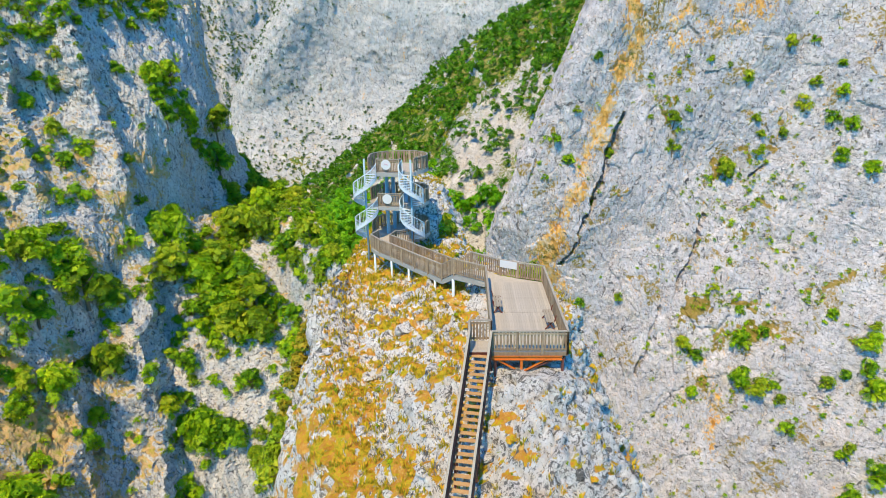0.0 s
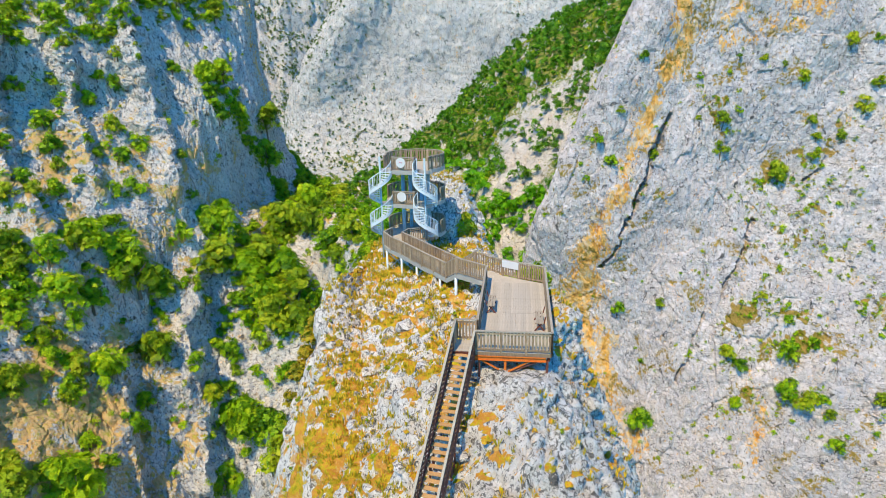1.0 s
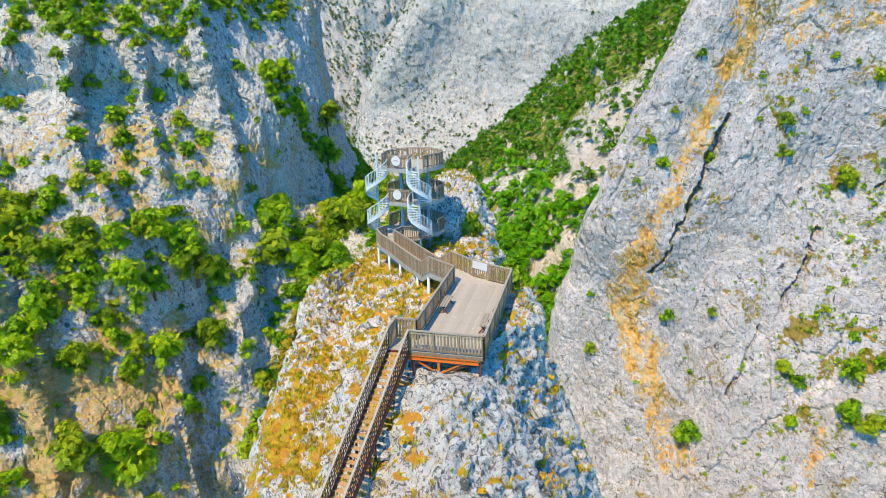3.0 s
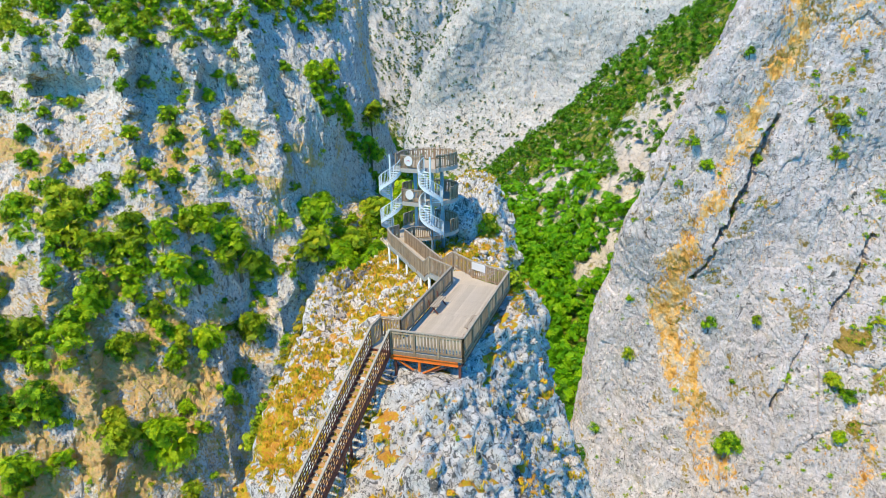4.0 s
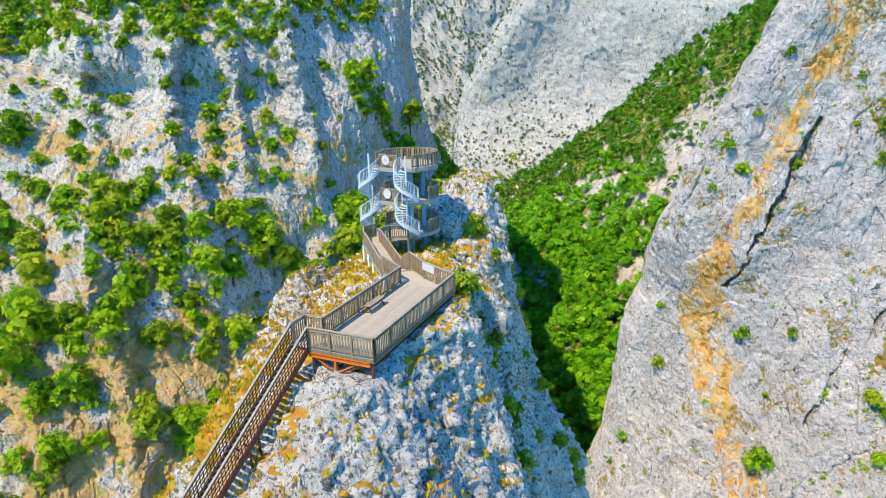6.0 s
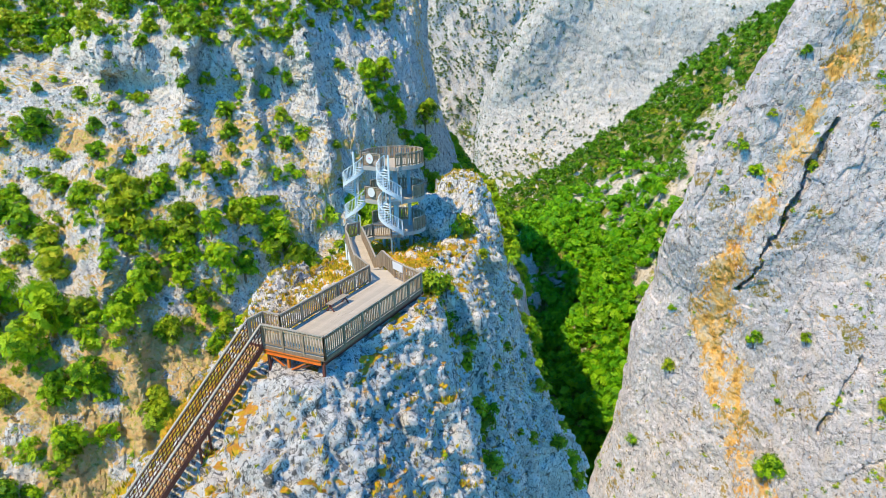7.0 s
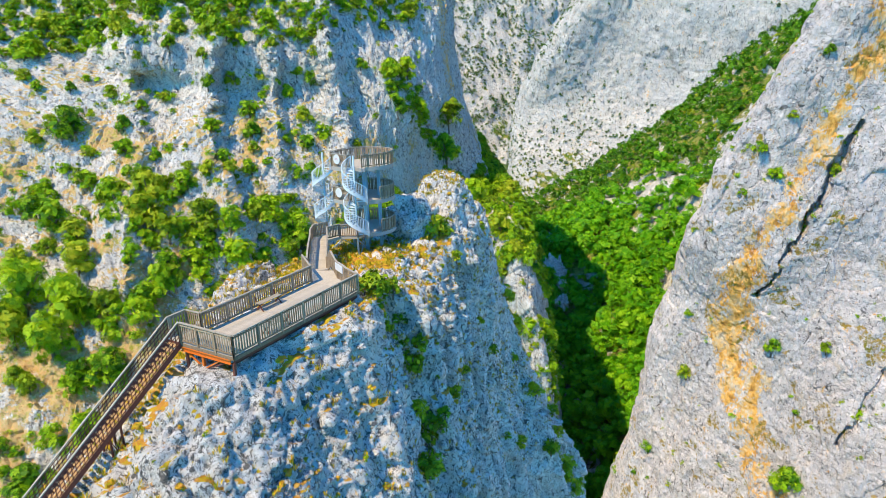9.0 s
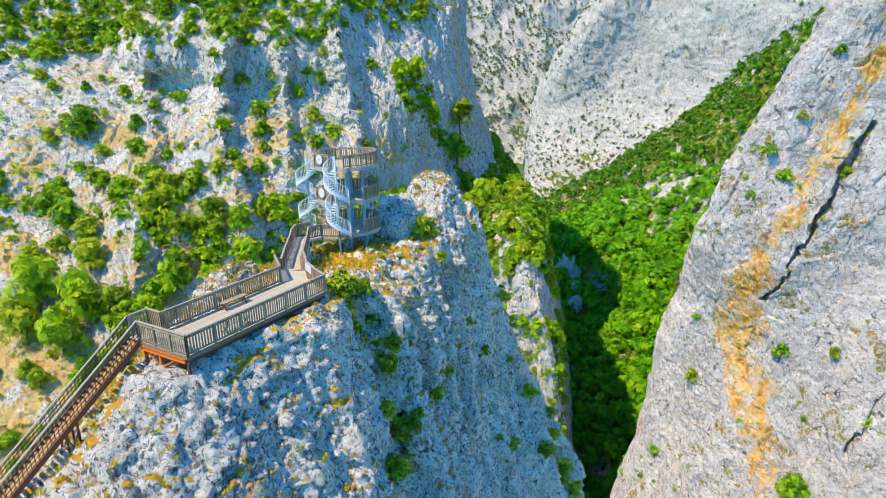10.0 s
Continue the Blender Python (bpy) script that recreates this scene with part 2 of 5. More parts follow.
def sheet(name, P, material, marks=None, smooth=True):
    nu, nv = P.shape[:2]
    me = bpy.data.meshes.new(name)
    me.vertices.add(nu * nv)
    me.vertices.foreach_set("co", P.reshape(-1))
    k = np.arange(nu * nv).reshape(nu, nv)
    q = np.stack([k[:-1, :-1], k[1:, :-1], k[1:, 1:], k[:-1, 1:]], -1).reshape(-1)
    me.loops.add(len(q))
    me.loops.foreach_set("vertex_index", q)
    me.polygons.add(len(q) // 4)
    me.polygons.foreach_set("loop_start", np.arange(0, len(q), 4))
    me.update(calc_edges=True)
    me.polygons.foreach_set("use_smooth", np.full(len(q) // 4, smooth))
    for key, v in (marks or {}).items():
        me.attributes.new(key, "FLOAT", "POINT").data.foreach_set("value", v.reshape(-1).astype(np.float32))
    me.materials.append(material)
    return new(name, me)


def weather(P, big, block, fine, seed, squash=0.55, sharp=1.0, face=(0, -1, 0.5), sink=0.0, worn=False):
    """Breaks a smooth sheet into crags: (size, height) of buttresses, blocks and fine relief.
    sharp: 1 for keen ribs, -1 for rounded bulges with keen grooves; worn: neither. face: the way the rock faces."""
    N = normals(P)
    if (N @ np.array(face, float)).mean() < 0:
        N = -N
    p = P.reshape(-1, 3)
    q = p * (1, 1, squash)
    d = sharp * big[1] * fbm(q / big[0], 5, 0.5, seed, not worn)
    warp = np.stack([fbm(p / block[0] + 31 * s, 2, 0.5, seed + 40 + s) for s in range(3)], 1)
    v, crack = blocks(q / block[0] + 0.35 * warp, seed + 11)
    d += block[1] * (v - 0.35 * crack)
    v, crack = blocks(q / (block[0] * 0.37) + 0.3 * warp, seed + 23)
    d += 0.45 * block[1] * (v - 0.4 * crack)
    d += fine[1] * fbm(q / fine[0], 5, 0.66, seed + 5, not worn)
    return P + N * (d - d.mean() - sink).reshape(P.shape[:2])[..., None]
def mound(P, x, y, r, h):
    d = np.hypot(P[..., 0] - x, P[..., 1] - y) / r
    P[..., 2] += h * np.exp(-(d ** 4))


def band(P, a, b, width):
    """Nearness, 1 to 0, to the line from a to b."""
    a, b = np.array(a, float), np.array(b, float)
    s = np.clip(((P - a) @ (b - a)) / ((b - a) @ (b - a)), 0, 1)
    return np.clip(1 - np.linalg.norm(P - (a + s[..., None] * (b - a)), axis=2) / width, 0, 1)


def streak(P, a, b, width):
    """The same on a wall that faces south, hardly minding how far it bulges."""
    k = np.array((1, 0.12, 1))
    return band(P * k, a * k, b * k, width)


# the spur that carries the stair, the deck and the tower
Y = (-30, 4, 14, 20, 25, 32, 37, 41, 49, 55, 61, 67, 76, 86, 98)


def along(xs, zs):
    return [(x, y, z) for x, y, z in zip(xs, Y, zs)]


SPUR = loft([
    along((-44, -40, -38, -37, -37, -38, -38, -38, -37, -35, -34, -33, -31, -28, -24), (-90,) * 15),
    along((-28, -22, -20, -19, -19, -21, -21.3, -21, -19.8, -19, -18.3, -17.5, -17, -17, -16), (-66, -34, -24, -18, -15, -13, -11, -9.5, -7.2, -6.8, -6.4, -6, -11, -30, -50)),
    along((-22, -15, -14, -13.2, -12.8, -14.5, -16, -17, -18.3, -18, -17.2, -16.3, -16.2, -16, -15), (-56, -20, -12, -8, -5.4, -5.4, -4.5, -4, -3.6, -3.4, -3.1, -2.9, -9, -27, -48)),
    along((-17, -11, -9.6, -9, -8.6, -9, -11, -13.5, -16, -16, -15, -14.6, -15, -15, -14), (-50, -17, -9.8, -5.2, -1.6, -1.6, -1.9, -2.3, -2.8, -2.8, -2.8, -2.8, -8.3, -25, -46)),
    along((-9, -7, -6, -5.5, -5, -3.6, -4.2, -5.6, -9.5, -9.8, -10.3, -10.6, -13.2, -13.5, -12.5), (-48, -16.5, -8.4, -3.4, -0.35, -0.4, -0.9, -1.6, -2.9, -3, -3.1, -3.3, -8.2, -25, -45)),
    along((0, -3, -2, -1.8, -2.3, -2.2, -3.2, -4, -7.2, -7.4, -8.2, -8.6, -11, -11, -10), (-56, -21, -13.2, -7, -4.6, -3.1, -4.2, -5, -5.4, -5.2, -6.5, -9, -14, -28, -46)),
    along((6, 2.5, 3, 2.4, 1.3, 1.2, -1, -2.6, -5, -7.2, -9, -8.8, -9.4, -8.5, -7), (-72, -32, -24, -17, -13.5, -13.5, -12, -13, -13, -14, -14, -22, -25, -36, -52)),
    along((12, 8, 8.5, 8, 7, 5.2, 3.2, 1.5, -1.5, -3.4, -5.2, -5.2, -5.5, -4.5, -3), (-110, -72, -66, -58, -52, -48, -44, -40, -34, -36, -40, -42, -44, -48, -62)),
    along((24, 17, 17, 16, 15, 14, 13, 12, 11, 10, 9.5, 9, 8, 7, 6), (-150,) * 15),
], 500, 560, [0.06, 0.4, 0.8, 1, 1, 1, 1, 1, 1, 1, 0.9, 0.8, 0.6, 0.5], [0.2, 0.8, 1, 1, 1, 1, 0.8, 0.12])
mound(SPUR, -11.9, 63.2, 4.1, 4.4)
mound(SPUR, -13.4, 75.0, 2.2, 2.6)
# pillars and clefts down its steep east side, their southern faces turned to the sun
def teeth(P, period, seed):
    """0 to 1 along y: a quick step out, then a slow fall back, every pillar of its own depth."""
    bend = 0.22 * fbm(P.reshape(-1, 3) / (5, 5, 9), 4, 0.5, seed).reshape(P.shape[:2])
    f = (P[..., 1] + 0.08 * P[..., 2]) / period + bend
    n = np.floor(f)
    f = f - n
    return np.where(f < 0.28, f / 0.28, (1 - f) / 0.72) * (0.45 + 0.55 * np.abs(np.sin(n * 12.9 + seed)))


N = normals(SPUR)
steep = np.clip(1.25 - 1.7 * np.abs(N[..., 2]), 0, 1) * np.clip((SPUR[..., 0] + 11) / 3, 0, 1) * np.clip((SPUR[..., 1] - 33) / 5, 0.25, 1)
push = 4.6 * (teeth(SPUR, 9.5, 4) - 0.45) + 1.7 * (teeth(SPUR, 3.4, 9) - 0.4) + 1.6 * fbm(SPUR.reshape(-1, 3) / (5, 5, 10), 4, 0.5, 4).reshape(steep.shape)
SPUR[..., 0] += steep * push
brow = np.clip((-13.5 - SPUR[..., 0]) / 2, 0, 1) * np.clip((SPUR[..., 1] - 34) / 3, 0, 1) * np.clip((60 - SPUR[..., 1]) / 3, 0, 1) * np.clip((SPUR[..., 2] + 16) / 4, 0, 1)
head = np.clip(1 - np.linalg.norm((SPUR - (-18.3, 39.5, -3.8)) / (2.0, 3.6, 3.2), axis=2) ** 2, 0, 1) ** 0.7
SPUR += head[..., None] * np.array((-0.5, -0.5, 0.55))
calm = weather(SPUR, (6.5, 0.2), (1.4, 0.3), (0.7, 0.26), 3, 0.85, -1.0, (0.2, -0.3, 1))
SPUR = weather(SPUR, (6.5, 1.25), (1.4, 0.42), (0.7, 0.26), 3, 0.85, -1.0, (0.2, -0.3, 1))
SPUR += brow[..., None] * (calm - SPUR)
rim = -2.6 - 0.4 * np.clip(-16 - SPUR[..., 0], 0, 9) + 0.5 * fbm(SPUR.reshape(-1, 3) / 1.6, 4, 0.6, 12).reshape(brow.shape)
SPUR[..., 2] = np.where((SPUR[..., 0] < -15) & (SPUR[..., 1] > 43) & (SPUR[..., 1] < 66), np.minimum(SPUR[..., 2], rim), SPUR[..., 2])

# the rock was cut down under the deck
du = (SPUR[..., 0] + 7.85) * math.cos(0.04) - (SPUR[..., 1] - 24.85) * math.sin(0.04)
dv = (SPUR[..., 0] + 7.85) * math.sin(0.04) + (SPUR[..., 1] - 24.85) * math.cos(0.04)
under_deck = (du > -0.5) & (du < 4.0) & (dv > -1.6) & (dv < 10.2)
SPUR[..., 2] = np.where(under_deck, np.minimum(SPUR[..., 2], -0.5 - 0.5 * (dv < 1.0) + 0.12 * np.sin(SPUR[..., 0] * 5) * np.sin(SPUR[..., 1] * 4)), SPUR[..., 2])

# the massif across the ravine: a steep face with a tree-grown rim, a ledge and a foot
# Its unseen top and back end are shaped to throw the gorge's shadow.
LEFT = loft([
    [(-330, 190, 120), (-240, 235, 115), (-205, 250, 115), (-180, 258, 115), (-150, 250, 110), (-122, 252, 78), (-110, 290, 62), (-200, 420, 60)],
    [(-270, 105, 34), (-207, 154, 28), (-164, 151, 26), (-145, 166, 27), (-121, 188, 29), (-113, 215, 30), (-108, 266, 35), (-190, 400, 45)],
    [(-250, 90, 8), (-178, 142, 8), (-156, 151, 5), (-136, 161, 4), (-113, 187, 3), (-99, 205, 0), (-103, 266, -5), (-172, 400, 5)],
    [(-215, 70, -30), (-169, 109, -26), (-146, 114, -28), (-123, 127, -30), (-102, 165, -30), (-97, 207, -36), (-90, 262, -40), (-152, 400, -38)],
    [(-190, 45, -70), (-132, 82, -58), (-117, 99, -58), (-105, 121, -57), (-100, 160, -60), (-66, 180, -53), (-50, 192, -36), (-130, 400, -70)],
    [(-150, 20, -120), (-109, 51, -110), (-98, 75, -105), (-87, 97, -105), (-83, 136, -105), (-39, 166, -80), (-35, 180, -74), (-106, 390, -110)],
    [(-120, 0, -200), (-80, 40, -200), (-68, 60, -200), (-62, 90, -200), (-52, 120, -200), (-28, 160, -170), (-26, 178, -170), (-85, 380, -180)],
], 640, 520, [0.5, 0.9, 1, 1, 1, 1, 0.4], [0.5, 1, 1, 1, 1, 0.25])


def ribs(P, crests):
    """Buttresses that stand out from the massif: a crest from top to foot, its width on either side, how far it stands out and how fast it grows below its tip."""
    z, out = P[..., 2], np.zeros(P.shape[:2])
    sway = 4.5 * fbm(P.reshape(-1, 3) / 12, 4, 0.55, 24).reshape(z.shape)
    for crest, west, east, high, tip in crests:
        c = np.array(crest, float)[::-1]
        at = np.stack([np.interp(z, c[:, 2], c[:, k]) for k in (0, 1)], -1)
        s = (P[..., :2] - at) @ np.array((0.77, 0.64)) + sway
        grow = np.clip((c[-1, 2] + 4 - z) / tip, 0, 1) * np.clip((z - c[0, 2] + 14) / 14, 0, 1)
        wide = np.where(s > 0, east, west) * (0.45 + 0.55 * np.clip((c[-1, 2] - z) / 25, 0, 1))
        out = np.maximum(out, high * grow * np.clip(1 - np.abs(s) / wide, 0, 1) ** 0.9)
    return P + np.array((0.64, -0.77, 0)) * out[..., None]


LEFT = ribs(LEFT, (
    (((-120, 194, 44), (-116, 184, 27), (-110, 183, 0), (-106, 178, -16)), 8, 5, 7.5, 12),
    (((-145, 168, 30), (-137, 149, -1), (-122, 137, -18), (-112, 136, -32)), 15, 3.6, 9.0, 8),
    (((-129, 174, 24), (-126, 166, 2), (-120, 160, -12)), 6, 3.2, 6.0, 8),
    (((-168, 152, 26), (-160, 142, 4), (-152, 136, -10)), 9, 3.4, 6.0, 8),
    (((-150, 133, -8), (-138, 117, -22), (-127, 106, -42), (-112, 100, -60)), 14, 3.4, 8.0, 8),
    (((-91.5, 164, -38), (-92, 155, -55), (-89, 143, -72), (-84, 132, -92)), 14, 8, 14.0, 18),
    (((-101, 134, -54), (-94, 120, -71), (-87, 110, -90)), 9, 3.4, 8.0, 8),
    (((-119, 106, -46), (-110, 98, -62), (-102, 90, -80)), 9, 3.4, 6.0, 8),
))
LEFT = weather(LEFT, (18, 3.6), (5, 0.85), (1.8, 0.42), 21, 0.4, 1.0, (0.8, -0.6, 0.5))

# the wall opposite, turning away at its left edge
RIGHT = loft([
    [(70, 300, 70), (50, 215, 65), (42, 172, 62), (62, 168, 60), (105, 166, 60), (170, 155, 60)],
    [(60, 300, 30), (36, 205, 27), (28, 158, 25), (50, 160, 25), (95, 158, 25), (170, 142, 25)],
    [(50, 300, -15), (22, 205, -15), (10, 156, -15), (31, 150.5, -15), (72, 155, -12), (170, 132, -15)],
    [(40, 300, -45), (14, 205, -45), (3, 169, -46), (28, 149.5, -46), (66, 144, -44), (170, 122, -45)],
    [(30, 300, -75), (6, 205, -75), (-4, 172, -73), (29, 146, -76), (66, 132, -76), (170, 108, -75)],
    [(20, 300, -115), (-3, 205, -115), (-11.5, 168, -112), (20, 138, -115), (66, 118, -115), (170, 92, -115)],
    [(0, 300, -200), (-22, 205, -200), (-28, 160, -200), (5, 120, -200), (66, 100, -200), (170, 70, -200)],
], 480, 430, [0.2, 0.7, 1, 0.9, 0.5], [0.3, 1, 1, 1, 1, 0.25])
RIGHT = weather(RIGHT, (22, 4.0), (7, 0.5), (1.6, 0.4), 47, 0.55, 1.0, (-0.2, -1, 0.3), 0.0, True)

bent = RIGHT + np.stack([2.2 * fbm(RIGHT.reshape(-1, 3) / 7, 4, 0.6, 16).reshape(RIGHT.shape[:2]), 0 * RIGHT[..., 0], 0 * RIGHT[..., 0]], -1)
groove = np.maximum.reduce([0.5 * streak(bent, (36, 153, 0), (31, 153, -14), 0.8), streak(bent, (31, 153, -14), (27, 152, -24), 0.6), 0.8 * streak(bent, (27, 152, -24), (22, 154, -38), 0.5),
                            0.5 * streak(bent, (46, 152, -46), (40, 145, -66), 0.7), 0.5 * streak(bent, (58, 152, -26), (50, 150, -44), 0.6), 0.5 * streak(bent, (80, 150, -2), (70, 152, -16), 0.6)])
RIGHT[..., 1] += 4.6 * np.sqrt(groove)

# the wooded hill beyond, from the river up to its crest
HILL = loft([
    [(-400, 720, -120), (-320, 600, -100), (-270, 500, -50), (-190, 440, -95), (-170, 390, -110), (-130, 315, -130), (-95, 262, -150), (-70, 200, -170)],
    [(-300, 705, -178), (-215, 590, -152), (-165, 485, -138), (-98, 425, -148), (-92, 384, -158), (-68, 312, -176), (-47, 262, -193), (-30, 200, -205)],
    [(-262, 695, -166), (-178, 588, -144), (-118, 482, -126), (-64, 420, -130), (-60, 380, -146), (-43, 310, -164), (-25, 260, -181), (-5, 200, -190)],
    [(-236, 690, -154), (-152, 610, -124), (-80, 555, -94), (-22, 500, -72), (8, 470, -45), (14, 380, -86), (40, 300, -100), (80, 240, -110)],
    [(-208, 675, -143), (-136, 672, -104), (-64, 670, -48), (-1, 670, 10.5), (56, 668, 50), (110, 600, 72), (170, 450, 70), (200, 330, 60)],
    [(-225, 780, -200), (-140, 780, -175), (-50, 780, -110), (20, 790, -50), (90, 790, 0), (180, 760, 20), (300, 620, 30), (330, 420, 30)],
], 260, 200)
HILL = weather(HILL, (90, 14), (20, 3.2), (7, 1.8), 63, 1.0, 1.0, (-0.3, -0.5, 1))

# the mountain that closes the view, with a further flank behind it
FAR = loft([
    [(-255, 1500, 420), (-120, 1180, 420), (-20, 1150, 420), (110, 1130, 420), (300, 1080, 420), (600, 980, 420)],
    [(-330, 1350, 140), (-236, 1010, 125), (-140, 1030, 125), (20, 1020, 125), (220, 980, 125), (560, 860, 125)],
    [(-400, 1300, -10), (-300, 985, 15), (-190, 1005, 0), (-20, 1005, 0), (200, 960, 0), (540, 820, 0)],
    [(-420, 1250, -70), (-335, 990, -60), (-230, 985, -65), (-60, 980, -65), (190, 930, -65), (520, 780, -65)],
    [(-410, 1200, -130), (-332, 955, -122), (-230, 945, -120), (-60, 930, -115), (180, 880, -112), (500, 720, -112)],
    [(-380, 1100, -230), (-305, 870, -215), (-215, 840, -210), (-60, 810, -200), (180, 800, -190), (500, 660, -180)],
], 400, 320)
FAR = weather(FAR, (110, 5), (36, 2.5), (13, 3.2), 81, 0.5, 1.0, (0, -1, 0.5), 0.0, True)
FARTHER = loft([
    [(-900, 1150, 500), (-600, 1500, 480), (-380, 1650, 450), (-150, 1700, 430)],
    [(-820, 1050, 150), (-520, 1380, 130), (-400, 1480, 110), (-200, 1600, 130)],
    [(-700, 950, -80), (-430, 1280, -90), (-340, 1400, -100), (-150, 1500, -100)],
    [(-600, 850, -260), (-350, 1180, -260), (-280, 1300, -260), (-100, 1400, -260)],
], 160, 120)
FARTHER = weather(FARTHER, (160, 30), (60, 7), (20, 5), 91)


def lie(P):
    """How level each point lies, 0 upright to 1 flat."""
    return np.abs(normals(P)[..., 2])


def field(P, size, seed):
    return fbm(P.reshape(-1, 3) / size, 4, 0.55, seed).reshape(P.shape[:2])


def turf(P, size, seed, level=0.55, amount=0.5):
    return np.clip((lie(P) - level) * 2.2 + field(P, size, seed) * 0.9 + amount, 0, 1)


WAVY = RIGHT + np.stack([5.0 * field(RIGHT, 11, 14), 0 * RIGHT[..., 0], 7.0 * field(RIGHT, 8, 15)], -1)
stain = np.maximum.reduce([
    1.1 * streak(WAVY, (38, 156, 24), (26, 155, -14), 5),
    1.05 * streak(WAVY, (26, 153, -14), (16, 153, -38), 4),
    1.15 * streak(WAVY, (18, 154, -34), (18, 152, -58), 8),
    1.1 * streak(WAVY, (17, 152, -56), (28, 146, -85), 5),
    1.1 * streak(WAVY, (68, 160, 25), (50, 161, 21), 7),
    0.8 * streak(WAVY, (58, 139, -66), (57, 138, -78), 4),
])
stain = stain * np.clip(0.85 + 1.5 * field(RIGHT, 9, 18), 0.2, 1.1)
LEDGE_A = (((58, 154, -16), (79, 153, -17)), ((48, 144, -59), (72, 139, -54)), ((50, 145, -52), (55, 146, -46)), ((50, 140, -72), (56, 141, -66)), ((61, 138, -68), (73, 135, -65)))
LEDGE_B = (((59, 145, -45), (66, 144, -49)), ((41, 157, 5), (51, 156, -2)), ((68, 154, -13), (78, 156, -6)), ((56, 151, -25), (75, 151, -23)), ((62, 152, -30), (84, 148, -33)), ((80, 146, -44), (100, 138, -40)))
ledges = np.maximum.reduce([streak(WAVY, a, b, 2.4) for a, b in LEDGE_A + LEDGE_B])
spur = tagged(sheet("rocky_spur", SPUR, rock_near, {"grass": turf(SPUR, 2.0, 7, 0.66, 0.06) + 0.8 * field(SPUR, 1.5, 17) - 0.6 * under_deck + 0.5 * np.maximum(band(SPUR, (-4.1, 27, -1.4), (-4.2, 37, -0.8), 1.6), band(SPUR, (-9.5, 51, -3), (-7.8, 57, -3.6), 3.0)) + 0.38 * np.clip((-14 - SPUR[..., 0]) / 2, 0, 1) * np.clip((34 - SPUR[..., 1]) / 4, 0, 1) + 0.33 * np.clip((-6.5 - SPUR[..., 0]) / 3, 0, 1) * np.clip((57 - SPUR[..., 1]) / 3, 0, 1) - 0.15 - 0.8 * head - 0.35 * np.clip((SPUR[..., 1] - 57) / 3, 0, 1), "ochre": np.zeros(SPUR.shape[:2])}, True),
              "white limestone spur with dry golden grass between its rocks", "rock spur", kind="structure")
OUTCROP = np.maximum.reduce([0.8 * band(HILL, (35, 500, -15), (0, 400, -85), 60), 0.8 * band(HILL, (60, 420, -60), (10, 360, -100), 50), 1.2 * band(HILL, (-84, 538, -98), (-10, 480, -75), 34), 1.2 * band(HILL, (-10, 480, -75), (40, 440, -40), 36), 1.5 * band(HILL, (-35, 466, -96), (8, 475, -45), 36), 1.4 * band(HILL, (-12, 416, -87), (14, 424, -63), 30)])
massif = tagged(sheet("cliff_west", LEFT, rock_left, {"grass": turf(LEFT, 14, 8, 0.66, 0.0) + (0.3 + 0.9 * field(LEFT, 9, 19)) * np.clip((6 - LEFT[..., 2]) / 14, 0, 1) * np.clip(1.0 - np.clip((LEFT[..., 0] + 100) / 8, 0, 1), 0.25, 1) + 0.4 * np.clip((-44 - LEFT[..., 2]) / 10, 0, 1) * (LEFT[..., 1] < 125), "ochre": 0.9 * band(LEFT, (-104, 248, 45), (-97, 246, 5), 7)}, False),
                "grey limestone cliff with green shrubs on its ledges", "cliff", kind="structure")
wall = tagged(sheet("cliff_east", RIGHT, rock_right, {"grass": np.maximum(turf(RIGHT, 9, 9, 0.7, 0.12), 0.85 * np.clip(4.5 * field(WAVY * (0.7, 0.3, 1.3), 6.5, 92) - 0.75, 0, 0.62)) + 0.55 * ledges, "ochre": stain}, False),
              "pale limestone wall with ochre streaks and small shrubs", "cliff", kind="structure")
hill = tagged(sheet("wooded_hill", HILL, rock_hill, {"grass": np.clip(turf(HILL, 40, 10, 0.5, 0.6) - 0.9 * OUTCROP, 0, 1), "ochre": np.zeros(HILL.shape[:2])}),
              "green hillside of low woods and pale outcrops above the gorge", "hill", kind="structure")
tagged(sheet("mountain_slab", FAR, rock_far, {"grass": turf(FAR, 70, 12, 0.75, 0.1) + 0.3 * np.clip((-100 - FAR[..., 2]) / 25, 0, 1), "ochre": np.zeros(FAR.shape[:2])}),
       "huge pale grey limestone mountain face dotted with shrubs", "mountain", kind="structure")
tagged(sheet("mountain_flank", FARTHER, rock_far, {"grass": turf(FARTHER, 40, 13, 0.7, 0.22), "ochre": np.zeros(FARTHER.shape[:2])}),
       "distant grey mountain flank speckled with dark shrubs", "mountain", kind="structure")
gk = Nodes("gorge ground")
ground_mat = gk.done(gk.mix(gk.ramp(gk.noise(0.03, 8, 0.65), [(0.4, 0.0), (0.7, 1.0)]), (0.06, 0.12, 0.02), (0.2, 0.22, 0.12)), 0.95)
xs = np.concatenate([[-4500, -2500, -1400], np.linspace(-900, 900, 90), [1400, 2500, 4500]])
G = np.stack([*np.meshgrid(xs, xs + 300, indexing="ij"), np.full((96, 96), -190.0)], -1)
G[..., 2] += 10 * field(G, 60, 5) + np.clip((G[..., 1] - 250) * 0.16, -30, 6)
tagged(sheet("ground", G, ground_mat), "shaded boulder-strewn gorge floor with dark scrub", "ground", kind="structure")


# ---- building helpers ----
def thing(name, at, label, category, group=""):
    ob = new(name)
    ob.location = at
    ob.empty_display_size = 0.2
    return tagged(ob, label, category, group)


